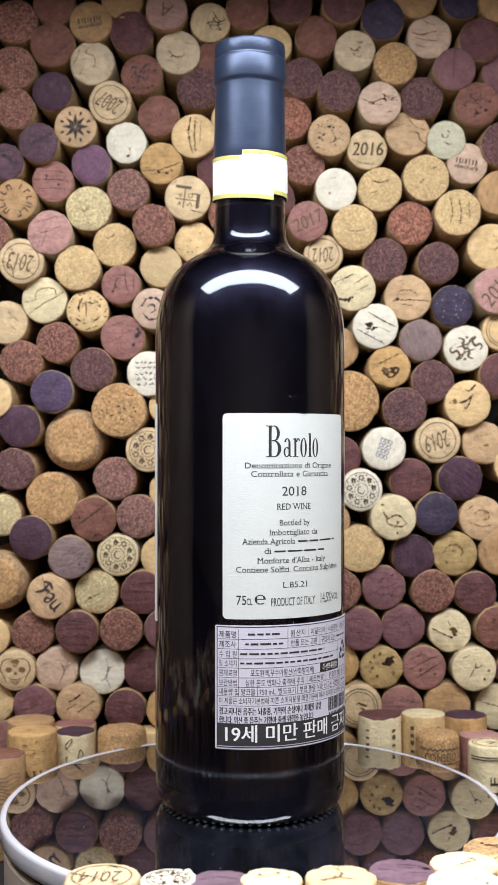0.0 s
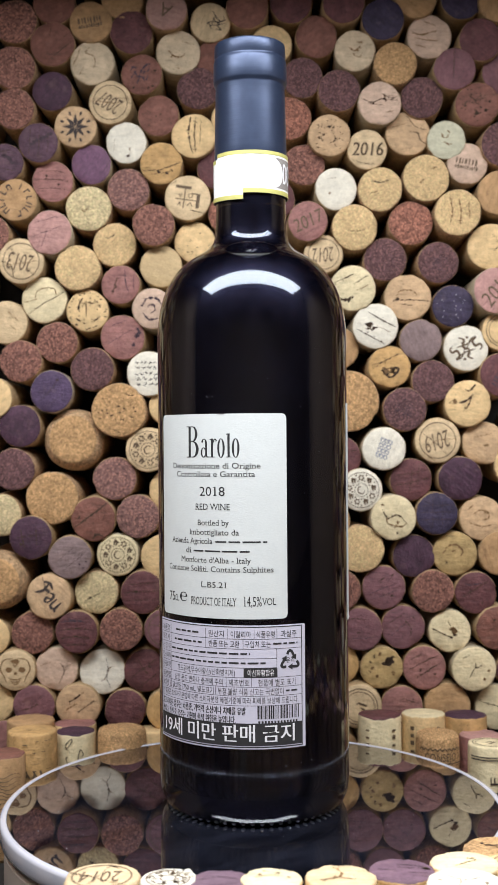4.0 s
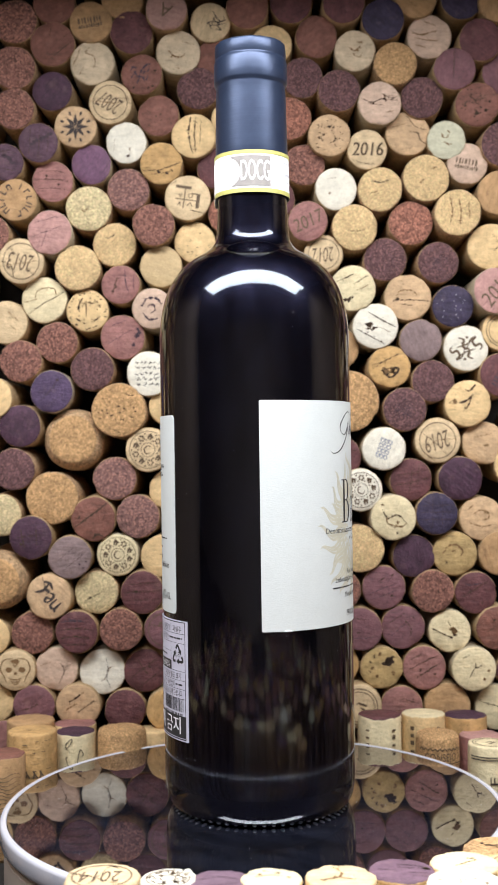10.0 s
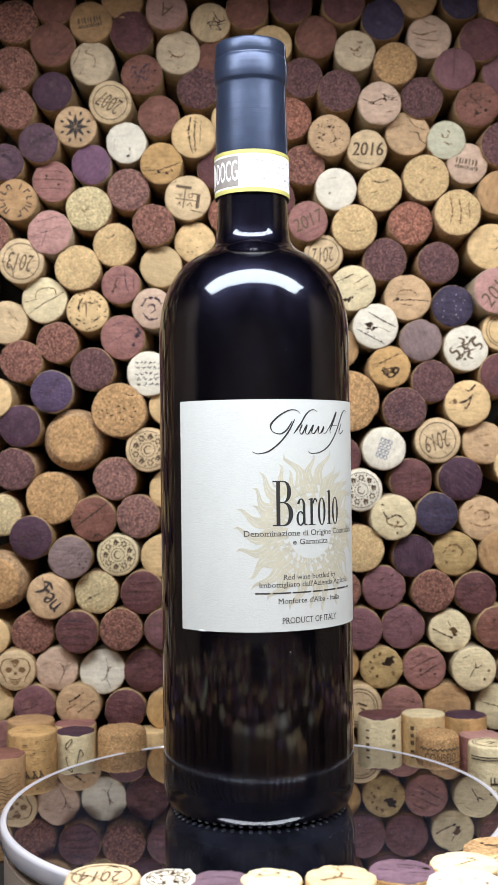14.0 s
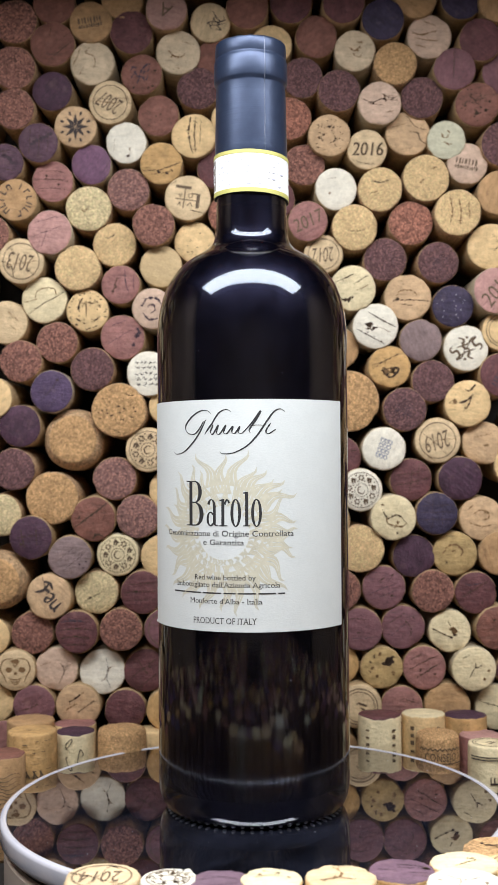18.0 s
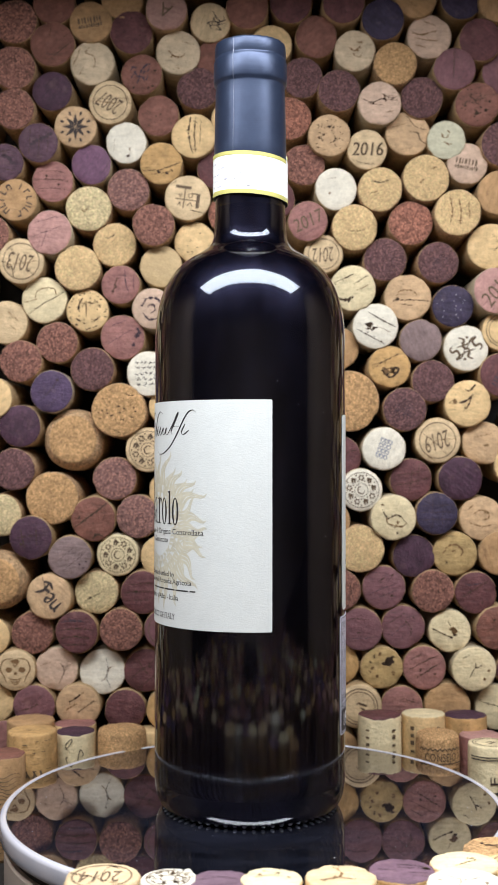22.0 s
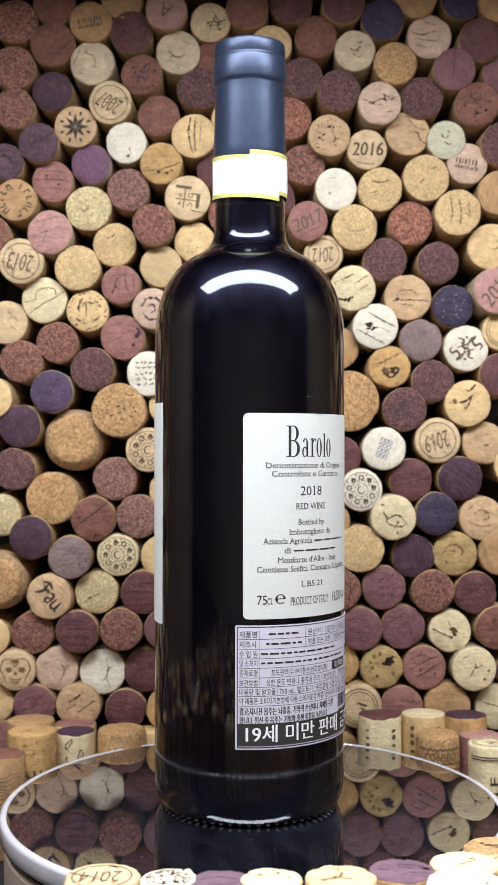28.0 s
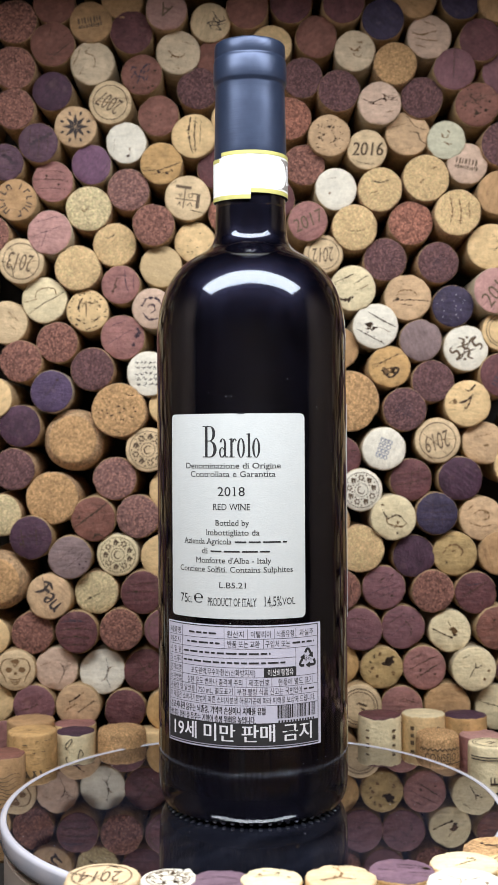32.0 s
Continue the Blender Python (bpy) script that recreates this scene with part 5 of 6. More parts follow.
def wall_cork(x, z, d, face, push, kind="", angle=0, lines=()):
    """A cork in the wall, its end facing the room: millimetres for the centre, diameter and how far it is set back."""
    COUNT["n"] += 1
    n = COUNT["n"]
    rnd = random.Random(n * 31)
    big = d > 23.5
    ob = new("wine_cork" if not big else "sparkling_wine_cork", cork_data(face, "stopper" if kind == "dome" else n % 3))
    spin = angle if kind else rnd.uniform(0, 360)
    ob.matrix_world = pose(x / 1000, WALL_Y + push / 1000, z / 1000, 90 + rnd.uniform(-2.5, 2.5), 0, rnd.uniform(-2.5, 2.5)) @ pose(0, 0, 0, 0, 0, spin)
    ob.scale = (d / 22, d / 22, 1.0)
    words = WORDS[face] + (" wine cork" if not big else " sparkling wine cork")
    tagged(ob, (words + " in the wall " + MARK_WORDS[kind.split(":")[0]]).strip(), "cork", "corks stacked in the wall")
    if kind and kind not in ("dome", "lines"):
        mark(ob, kind, 0, n)
    if lines:
        draw_lines(ob, lines, n)
    return ob


def crumb(ob, x, y, size, seed):
    """A broken, crumbly lump left standing on a cork's end."""
    rnd = random.Random(seed)
    bm = bmesh.new()
    bmesh.ops.create_icosphere(bm, subdivisions=2, radius=1.0)
    for v in bm.verts:
        k = rnd.uniform(0.75, 1.15)
        v.co = Vector((x + v.co.x * size * k, y + v.co.y * size * 0.7 * k, v.co.z * size * 0.42 * k)) * 0.001
    part("broken_lump", bm, ob.data.materials[0], ob)


def floor_cork(x, y, z, d, face, side, kind="", lines=(), lumps=()):
    """A cork that stands on the floor beside the turntable; z is its top."""
    COUNT["n"] += 1
    n = COUNT["n"]
    length = z / 1000 - FLOOR_Z
    rounded = face == "tanagg"
    me = cork_mesh("cork", face, FACES[side], n * 3, length, 0.022, 0.02, 0.0022 if rounded else 0.0007, False, 5 if y < 0 else 3, 72 if y < 0 else 36)
    ob = new("wine_cork", me)
    ob.location = (x / 1000, y / 1000, z / 1000)
    ob.scale = (d / 22, d / 22, 1.0)
    where = " standing behind the turntable" if y > 0 else " standing before the turntable"
    tagged(ob, WORDS[face] + " wine cork" + where, "cork", "corks standing round the turntable")
    if lines:
        draw_lines(ob, lines, n)
    for k, (cx, cy, size) in enumerate(lumps):
        crumb(ob, cx, cy, size, n + k)
    if kind and y < 0:
        mark(ob, kind, 183 if kind.startswith("year") else 0, n)
    elif kind:
        if kind in ("crack", "ringtext"):
            mark(ob, "ring" if kind == "ringtext" else kind, 0, n)
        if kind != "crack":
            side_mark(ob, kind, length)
    return ob


# corks of the wall, row by row from the top
wall_cork(-61.5, 353.7, 20.7, "tan", 2.7)
wall_cork(79.9, 353.1, 20.6, "tan", 0.7)
wall_cork(102.2, 352.9, 20.7, "navy", 2.5)
wall_cork(-113.1, 342.4, 21.7, "redagg", 0.7)
wall_cork(-94.2, 351.3, 20.7, "rosewood", 1.5)
wall_cork(-76.7, 342.3, 20.7, "tan", 1.8, "bars", 10)
wall_cork(-57.2, 337.5, 21.2, "wine", 2.5, "pits", 0)
wall_cork(-39.9, 346.0, 20.0, "pink", -2.8, "letter:A", 160)
wall_cork(-19.0, 341.5, 19.6, "sand", 1.4, "swirl", 70)
wall_cork(-1.3, 347.6, 20.6, "rosewood", -0.9)
wall_cork(19.9, 351.3, 20.7, "wine", 2.1)
wall_cork(32.0, 334.2, 20.6, "rosewood", 1.1)
wall_cork(44.8, 349.3, 20.5, "wine", -2.5)
wall_cork(63.8, 341.7, 20.6, "navy", -1.0)
wall_cork(86.5, 334.4, 21.8, "blush", 2.5, "lines", 0, lines=(("s", 0.8, (-8.6, 2.6), (-4, 1.0), (3.6, 3.0)), ("s", 0.7, (-6.4, -0.6), (0, -2), (4.6, -1.6)), ("s", 0.5, (-2.4, 7.2), (3, 5.4)), ("s", 0.4, (-7, -4), (-2, -5.4)),))
wall_cork(119.6, 350.0, 20.0, "tan", -1.0)
wall_cork(-113.6, 319.7, 21.1, "redagg", -0.2)
wall_cork(-95.1, 331.6, 21.7, "rosewood", 1.4, "lines", 0, lines=(("b", 0.4, (-1.6, -7.4), (3, -4), (9.2, 1.0)), ("b", 0.25, (-0.5, 9), (-1.2, 3)), ("b", 0.3, (4, 2), (7.6, 5)),))
wall_cork(-76.1, 322.7, 21.8, "pale", 2.7, "lines", 0, lines=(("s", 0.4, (-5.8, 7.2), (-7.6, 2.5), (-9.4, -1.2)), ("s", 0.6, (-1.5, 7.5), (-3.2, 5), (0.4, 3.4), (1.6, 0.4), (0.6, -2.6)), ("s", 0.3, (-4, -2), (-6, -6)),))
wall_cork(-52.2, 316.4, 20.1, "rosewood", 0.9, "lines", 0, lines=(("p", 1.1, (-5.5, -2.2), (-3.4, 1.2), (-1.6, -1.6), (0.2, 2.2), (2.4, 5.0), (4.2, 5.2), (3.2, 2.0), (0.2, 0.8)), ("p", 0.9, (-2.4, -5), (-0.4, -1), (1.8, -3.2), (3.4, -0.6)), ("p", 0.8, (-6, 2), (-4, 4), (-2.6, 2.4)), ("b", 1.2, (5.6, -6)), ("b", 1.4, (3.4, -7)), ("b", 1.0, (-4, -7)), ("b", 1.0, (7, 2)),))
wall_cork(-34.6, 327.3, 21.8, "pale", 2.0, "lines", 0, lines=(("s", 1.0, (-4.6, 1.0), (-2.4, -1.8), (1.2, -2.4), (3.2, -0.4)), ("s", 0.3, (2, 5), (6, 4.2)), ("s", 0.3, (-1, -6), (0.5, -8.5)),))
wall_cork(-16.4, 324.5, 20.1, "rosewood", 2.7)
wall_cork(10.3, 330.7, 20.1, "cream", 2.2)
wall_cork(25.0, 314.1, 20.0, "plumagg", 0.1)
wall_cork(50.3, 327.0, 20.1, "pale", 0.3, "lines", 0, lines=(("s", 1.0, (-3, 2), (0, 0), (3, 2.4)), ("s", 0.8, (-1, -2), (2, -3.4), (4, -1)), ("s", 0.8, (1, 5), (4.4, 4)),))
wall_cork(69.6, 320.4, 21.1, "tanagg", -1.1)
wall_cork(97.7, 317.1, 20.5, "mauve", -2.5, "crack", 85)
wall_cork(110.5, 331.6, 21.1, "wine", -1.1)
wall_cork(122.7, 316.6, 21.8, "mauve", 3.0)
wall_cork(-113.4, 299.9, 20.0, "redagg", -0.2)
wall_cork(-95.4, 309.0, 19.6, "plum", 2.4)
wall_cork(-66.9, 302.0, 21.0, "sand", -2.3, "year:2007", 150, lines=(("s", 0.5, (9.4, 4.2), (3, 1.4), (-4, -1.8)), ("s", 0.3, (-8.6, -2.6), (-4, -7.5)), ("s", 0.3, (-9, -4), (-6, -7)),))
wall_cork(-44.0, 295.8, 20.0, "rosewood", -1.5, "pits", 20)
wall_cork(-25.2, 310.1, 20.7, "plumagg", 2.9)
wall_cork(18.7, 294.8, 21.1, "roseagg", 0.2)
wall_cork(42.4, 307.3, 20.5, "plumagg", -1.9)
wall_cork(61.8, 300.9, 21.0, "blush", -2.1, "lines", 0, lines=(("b", 0.5, (-9.6, 2.6), (-4, 0.6), (1, 2.2), (9.4, 1.4)), ("b", 0.6, (1, 4.8), (6, 2.4), (8.4, 3.4)), ("b", 0.4, (-6, 0.2), (2, -1)), ("b", 1.3, (2.4, 2.2)), ("b", 1.0, (-3, 0)), ("s", 0.5, (3, -4.4), (7.4, -4)),))
wall_cork(82.5, 304.5, 20.6, "plumagg", 1.1)
wall_cork(108.5, 300.1, 21.6, "rosewood", -2.0, "bigpits", 0, lines=(("b", 0.9, (-4, 5), (-1, 2), (3, 3)), ("b", 1.6, (4, -3)), ("b", 1.5, (0, -4.4)), ("b", 1.4, (6, 1.4)), ("b", 1.3, (-6, 0)),))
wall_cork(-101.3, 282.8, 19.4, "purple", -2.9, "lines", 0, lines=(("p", 2.4, (-4.4, -1.4), (-1, 1.2), (2.4, 2.4), (6.4, 4.4)), ("b", 0.3, (-4, 8), (-5, -7)), ("b", 0.3, (1, 9), (0, -8)), ("b", 0.3, (5.4, 7), (5, -5)),))
wall_cork(-84.0, 291.2, 20.6, "peach", 0.3, "star", 0)
wall_cork(-59.7, 283.4, 20.0, "white", 0.4, "lines", 0, lines=(("s", 0.4, (1.6, -1.8), (2.0, -4.6), (1.0, -7.0)), ("b", 1.5, (1.2, -7.2)), ("s", 0.2, (-6, 3), (-6.5, -4)),))
wall_cork(-27.1, 285.8, 21.6, "cream", -2.0, "lines", 0, lines=(("b", 0.9, (-1.6, 9.2), (-2.4, 2), (-2.0, -3), (-0.6, -8.8)), ("b", 0.7, (1.0, 9.0), (0.2, 1), (0.8, -7.6)), ("b", 0.3, (3.6, 7.6), (3.0, -4.4)),))
wall_cork(-9.0, 294.5, 20.1, "cream", 2.0)
wall_cork(37.6, 285.5, 20.5, "peach", -2.7, "bigpits", 0, lines=(("b", 0.7, (-4.6, 4.8), (-2, 4), (1.6, 5.4)), ("b", 0.5, (2, 1), (3, -2.4), (0, -4)), ("b", 0.8, (-6, -1), (-3, -2.6)),))
wall_cork(55.8, 279.2, 19.5, "sand", -0.6, "year:2016", 0, lines=(("b", 0.4, (-8.4, -5.2), (-3, -7.2), (4, -7.8)),))
wall_cork(75.9, 287.6, 21.8, "peach", 2.9, "lines", 0, lines=(("b", 0.5, (-0.4, 8.6), (3.6, 3.6), (9.0, 2.2)), ("b", 0.5, (0.6, 1.4), (4.6, 0.2), (5.6, -3), (9.4, -5.4)), ("s", 0.3, (-8, 3), (-1, 5)), ("b", 0.9, (5, 0)),))
wall_cork(93.9, 283.8, 19.0, "sage", 0.2, "lines", 0, lines=(("s", 0.9, (-3, 4), (-1, 1), (1.6, 3)), ("s", 0.8, (-1, -1), (2, -3)), ("s", 0.6, (0.6, 6), (2, 4)),))
wall_cork(120.5, 281.2, 21.1, "plumagg", -1.6)
wall_cork(-117.5, 273.8, 18.3, "purple", -1.7, "lines", 0, lines=(("p", 2.6, (-2, 4), (2.5, 2.5), (4, -1)), ("b", 0.3, (-3, -3), (5, -5)), ("b", 0.3, (-6, 6), (3, 7)),))
wall_cork(-95.2, 265.2, 20.1, "rose", 1.6, "lines", 0, lines=(("b", 0.3, (-8, 5), (0, 5.6), (7, 4.4)), ("b", 0.4, (-9, 0.6), (-1, 1.4), (8.6, 0.4)), ("b", 0.3, (-8, -4), (0, -3.4), (7.6, -4.6)), ("b", 1.0, (-3, 3)), ("b", 1.0, (3, -1.4)),))
wall_cork(-76.8, 273.5, 19.6, "violet", 2.5)
wall_cork(-58.9, 261.0, 20.6, "pinkagg", 1.8)
wall_cork(-42.8, 272.9, 20.5, "honey", -1.3, "lines", 0, lines=(("b", 0.5, (-9.6, -3.6), (-3, -3.4), (3, -2.2), (9.8, 0.6)), ("b", 0.4, (-5, -5.6), (-1, -5.0), (4.6, -4.2)), ("b", 1.3, (-1.4, -4.2)), ("b", 1.2, (2.6, -4.8)), ("b", 1.0, (5.2, -3.4)),))
wall_cork(-15.4, 271.2, 20.7, "wine", 2.6)
wall_cork(25.7, 272.8, 20.1, "redagg", 2.5)
wall_cork(41.0, 260.9, 20.6, "white", 2.0, "lines", 0, lines=(("s", 0.9, (-3.2, -2)), ("s", 0.3, (-4, 5), (0, 6)),))
wall_cork(62.0, 260.2, 21.6, "goldagg", -0.3, "lines", 0, lines=(("b", 0.8, (-3.4, 4), (0, 3.2), (4.4, 4.6)), ("s", 0.4, (-6, -2), (-1, -1)),))
wall_cork(84.1, 265.5, 22.7, "goldagg", -0.5, "lines", 0, lines=(("s", 0.8, (-3, -2), (-1, -0.6)), ("s", 0.4, (2, 4), (5, 5.4)),))
wall_cork(104.1, 272.4, 20.0, "blush", 0.6, "bars", -10)
wall_cork(118.7, 257.7, 21.5, "tan", -2.7)
wall_cork(-125.2, 239.5, 19.4, "redagg", -1.7)
wall_cork(-112.4, 255.6, 20.5, "tan", -2.0, "ringtext", 0)
wall_cork(-96.3, 240.0, 21.6, "pinkpale", -2.2, "lines", 0, lines=(("p", 0.25, (-7, 5), (5, 8)), ("p", 0.25, (-8, -2), (6, 3)), ("p", 0.3, (-4, -7), (-1, 2)),))
wall_cork(-78.0, 251.9, 22.2, "creamagg", 0.7, "lines", 0, lines=(("s", 0.5, (-3.6, -0.2), (-1.8, -1.2), (0.4, 1.0)),))
wall_cork(-46.6, 243.3, 20.4, "redagg", -3.0)
wall_cork(-30.2, 256.1, 22.1, "sand", -2.2, "tee", -8, lines=(("b", 0.4, (2, -5.6), (8.6, -6.2)), ("s", 0.3, (-9, 5), (-6, 7.6)),))
wall_cork(-10.3, 249.1, 20.6, "roseagg", -0.1)
wall_cork(11.4, 256.3, 20.1, "wine", 1.1)
wall_cork(27.1, 244.6, 19.4, "rose", -2.2, "year:2017", 25)
wall_cork(49.7, 242.0, 22.2, "goldagg", -0.0, "lines", 0, lines=(("s", 0.6, (-4, -1), (0, -2), (5, -1.2)),))
wall_cork(76.8, 244.4, 21.7, "roseagg", 2.0)
wall_cork(98.7, 248.4, 22.6, "goldagg", -2.8, "lines", 0, lines=(("s", 0.8, (-3.6, 7), (-2.6, 1), (-3.6, -5)), ("s", 0.8, (0.6, 6.4), (1.4, 0), (0.6, -5.6)), ("s", 0.7, (5, 5), (5.6, -3)),))
wall_cork(-109.9, 226.4, 22.1, "sand", -1.7, "year:2013", 170, lines=(("b", 0.5, (2, 9), (4.4, 3), (9.2, 1.4)), ("s", 0.4, (-8, -1.4), (0, 1), (9, 4)),))
wall_cork(-83.0, 223.1, 22.1, "goldagg", -1.3)
wall_cork(-65.7, 234.8, 21.2, "goldagg", 2.9, "lines", 0, lines=(("b", 0.6, (-4.6, 3.4), (-2, 3.8), (-0.2, 5.4)), ("s", 0.3, (-3, 1), (1, 3)),))
wall_cork(-43.4, 224.2, 20.6, "beige", 2.2)
wall_cork(-27.0, 235.5, 20.1, "cream", 2.2, "pits", 0)
wall_cork(34.8, 229.6, 19.0, "sand", 1.7, "year:2012", 185)
wall_cork(64.5, 226.9, 21.2, "plumagg", 2.7)
wall_cork(89.7, 225.0, 20.0, "plumagg", 0.8, "lines", 0, lines=(("p", 4.2, (-0.4, 2)), ("p", 4.6, (1, -0.6)), ("p", 4.0, (-1.6, -1.6)), ("p", 3.4, (2, 2.4)),))
wall_cork(114.8, 232.6, 22.2, "cream", 1.4, "lines", 0, lines=(("b", 0.4, (1, 6), (4, 1.4), (2, -2)), ("s", 0.5, (4, 1.4), (8, 0)),))
wall_cork(-99.7, 208.3, 22.3, "ivory", 2.8, "lines", 0, lines=(("s", 0.6, (-4.2, 0.6), (-3.6, 4), (0.6, 5.8), (4.8, 5.2), (5.6, 2.0)), ("b", 0.45, (-7.4, -6.0), (0, -1.4), (9.4, 3.8)), ("s", 0.4, (-9.8, -1), (-3, 0.4)),))
wall_cork(-78.6, 202.8, 20.6, "cream", 1.1, "specks", 0, lines=(("b", 0.8, (-2.4, 6.8), (-4.6, 3), (-4, -0.4)), ("b", 0.6, (-1, 4.6), (3, 4), (4, 6)), ("b", 0.7, (-6, -4), (-2, -6.4)), ("b", 0.7, (2, -6), (5.4, -4)),))
wall_cork(-62.7, 215.1, 18.9, "rose", 0.2, "lines", 0, lines=(("p", 0.6, (2.4, 8.6), (3.0, 1), (4.8, -5.6)), ("b", 0.8, (-1.6, 4.6), (-3.2, -0.6), (-4.4, -5.2)), ("b", 1.3, (-3.2, -1)), ("b", 1.2, (-4, -3.6)), ("p", 0.3, (7, 5), (7.6, -3)),))
wall_cork(-47.2, 203.3, 19.9, "blush", -1.8, "lines", 0, lines=(("p", 1.2, (-5.4, 1), (-3, 5.2), (2, 5.4), (5, 2)), ("p", 1.1, (-5.2, -2), (-2, -5.6), (3, -5.0)), ("p", 0.9, (-2.4, 1.6), (0.4, 2.4), (1.4, -0.6), (-1, -2.4)),))
wall_cork(48.4, 212.4, 22.1, "ivory", -2.4, "lines", 0, lines=(("b", 0.6, (-9.4, 2.4), (-3, 5.2), (0.4, 7)), ("b", 0.5, (0.6, 2), (3, 3.4), (6.6, 6)), ("b", 1.5, (-8, -4.4), (-3, -5.4), (-1, -4.2), (-2.4, -6.6)), ("s", 0.4, (2, -1), (8, 2)),))
wall_cork(74.8, 208.2, 22.7, "peach", -0.4, "lines", 0, lines=(("b", 0.5, (-7.4, -1.6), (0, -1.2), (9.8, -1.8)), ("s", 0.7, (-5.4, 0.6), (-3, 3.2), (2, 3.4), (4.4, 1.0)), ("b", 0.4, (-3.4, -3.2), (2, -3.8)), ("b", 1.2, (-4.6, -1)),))
wall_cork(96.8, 204.3, 20.6, "navy", 2.1, "dots", 0)
wall_cork(117.1, 211.2, 22.6, "pinkpale", -2.1, "year:2014", 50)
wall_cork(-118.2, 197.6, 21.2, "sand", 2.6, "lines", 0, lines=(("s", 0.4, (1, 6), (4, 2)), ("s", 0.4, (4, 4), (6.4, 0)), ("s", 0.3, (2, -1), (5, -4)),))
wall_cork(-93.6, 187.9, 20.1, "redagg", 2.8)
wall_cork(-61.9, 190.0, 21.7, "rose", 1.1, "lines", 0, lines=(("p", 1.8, (8, 2.6)), ("p", 1.9, (7, 0.8)), ("p", 1.6, (5.4, -4.2)), ("p", 0.25, (-7, -3), (5, 4)), ("p", 0.25, (-5, 6), (2, 8)),))
wall_cork(41.4, 184.3, 20.6, "tan", 2.9)
wall_cork(59.2, 194.4, 22.1, "white", -1.2, "lines", 0, lines=(("b", 0.6, (-3.6, 6.8), (2.4, 3.4), (9.6, -0.6)), ("b", 0.7, (-8.8, -1.6), (-2, -5), (4.4, -8.4)), ("b", 2.2, (-2.6, 0.2)), ("b", 1.7, (-1, -0.8)), ("b", 1.3, (-4, 1)), ("s", 0.3, (1, 0), (7, -3)),))
wall_cork(80.9, 187.6, 20.5, "grey", -0.3)
wall_cork(103.1, 184.0, 22.3, "white", 3.0, "monogram", 20)
wall_cork(120.6, 192.4, 20.1, "cream", 2.1, "ring", 0)
wall_cork(-111.2, 179.0, 20.6, "redagg", 2.4)
wall_cork(-95.6, 164.0, 20.5, "indigo", -2.0, "lines", 0, lines=(("p", 0.3, (-6, -5), (-1, 0), (4, 7)), ("p", 1.2, (3, 5.6)), ("p", 0.25, (0, -6), (6, -1)),))
wall_cork(-76.3, 174.5, 21.0, "plumagg", -0.8)
wall_cork(-49.3, 172.4, 21.6, "white", -1.2, "note", 0)
wall_cork(65.9, 175.0, 20.5, "honey", -0.3, "lines", 0, lines=(("b", 0.6, (-9, 0.8), (-3, 2.8), (5, 6.8)), ("b", 1.3, (-3.6, -1.6), (-1, -4.8), (2, -4.6), (4.6, -1), (0, -0.6), (-3.6, -1.6)), ("s", 2.6, (0.6, -2.6)), ("s", 2.2, (-1.6, -2.6)), ("b", 1.6, (1.8, -2)), ("b", 1.4, (-0.8, -3.4)), ("b", 1.2, (2.6, -3.4)), ("b", 0.5, (-9, -0.6), (-6, 0.2)),))
wall_cork(86.7, 168.1, 20.5, "plumagg", -0.1)
wall_cork(119.7, 171.0, 21.1, "wine", 1.4, "bars", 60)
wall_cork(-124.1, 161.2, 19.9, "cream", -2.1)
wall_cork(-110.9, 147.7, 20.5, "plum", -1.2)
wall_cork(-63.5, 154.9, 26.3, "tanagg", -2.6, "bigpits", 0)
wall_cork(-39.6, 156.8, 20.0, "cream", 1.1)
wall_cork(46.4, 158.6, 29.2, "tanagg", -0.1)
wall_cork(72.9, 154.6, 21.0, "plumagg", -1.3, "lines", 0, lines=(("p", 4.2, (-1, 1.6)), ("p", 4.2, (1.4, 2)), ("p", 4.0, (-1.6, -2)), ("p", 4.0, (1.4, -2.2)), ("p", 3.0, (3, 0)), ("p", 3.0, (-3.4, 0)),))
wall_cork(103.2, 157.2, 22.7, "cream", -0.6, "lines", 0, lines=(("b", 0.8, (3.2, 9.0), (1.2, 6), (-2, 6.6)), ("b", 1.0, (2.6, 4.6), (-0.6, 1.6), (-4.2, 0.6)), ("b", 0.8, (1.4, 2.4), (0, -1), (-2.4, -3.4)), ("s", 0.4, (-9, 0), (-6, 2.4)), ("s", 1.6, (-6, 1)),))
wall_cork(-114.0, 127.0, 20.5, "plumagg", -1.1)
wall_cork(-85.9, 141.1, 29.2, "tanagg", 0.6, "dome", 0)
wall_cork(-49.8, 136.0, 21.6, "sand", -1.0, "floral", 0)
wall_cork(42.1, 131.9, 20.6, "wine", 2.8, "crack", 10)
wall_cork(62.7, 135.8, 21.0, "white", -2.1, "square", 70)
wall_cork(88.5, 139.7, 22.1, "sand", -0.7, "year:2019", 197, lines=(("s", 0.4, (-9, 2), (0, 0), (9, 3)), ("s", 0.4, (4, 9), (8, 4)),))
wall_cork(111.3, 138.3, 21.2, "peach", 2.9, "lines", 0, lines=(("s", 1.4, (1, -1)), ("s", 0.4, (-5, 3), (4, 5)),))
wall_cork(126.0, 127.3, 20.1, "cream", 2.2)
wall_cork(-120.5, 105.2, 20.5, "creamagg", -1.1)
wall_cork(-95.9, 113.1, 25.4, "tanagg", -0.1)
wall_cork(-66.1, 122.3, 21.1, "pinkagg", 1.9)
wall_cork(-40.0, 116.7, 20.1, "cream", 2.9)
wall_cork(51.9, 116.2, 20.5, "white", -1.0, "floral", 50)
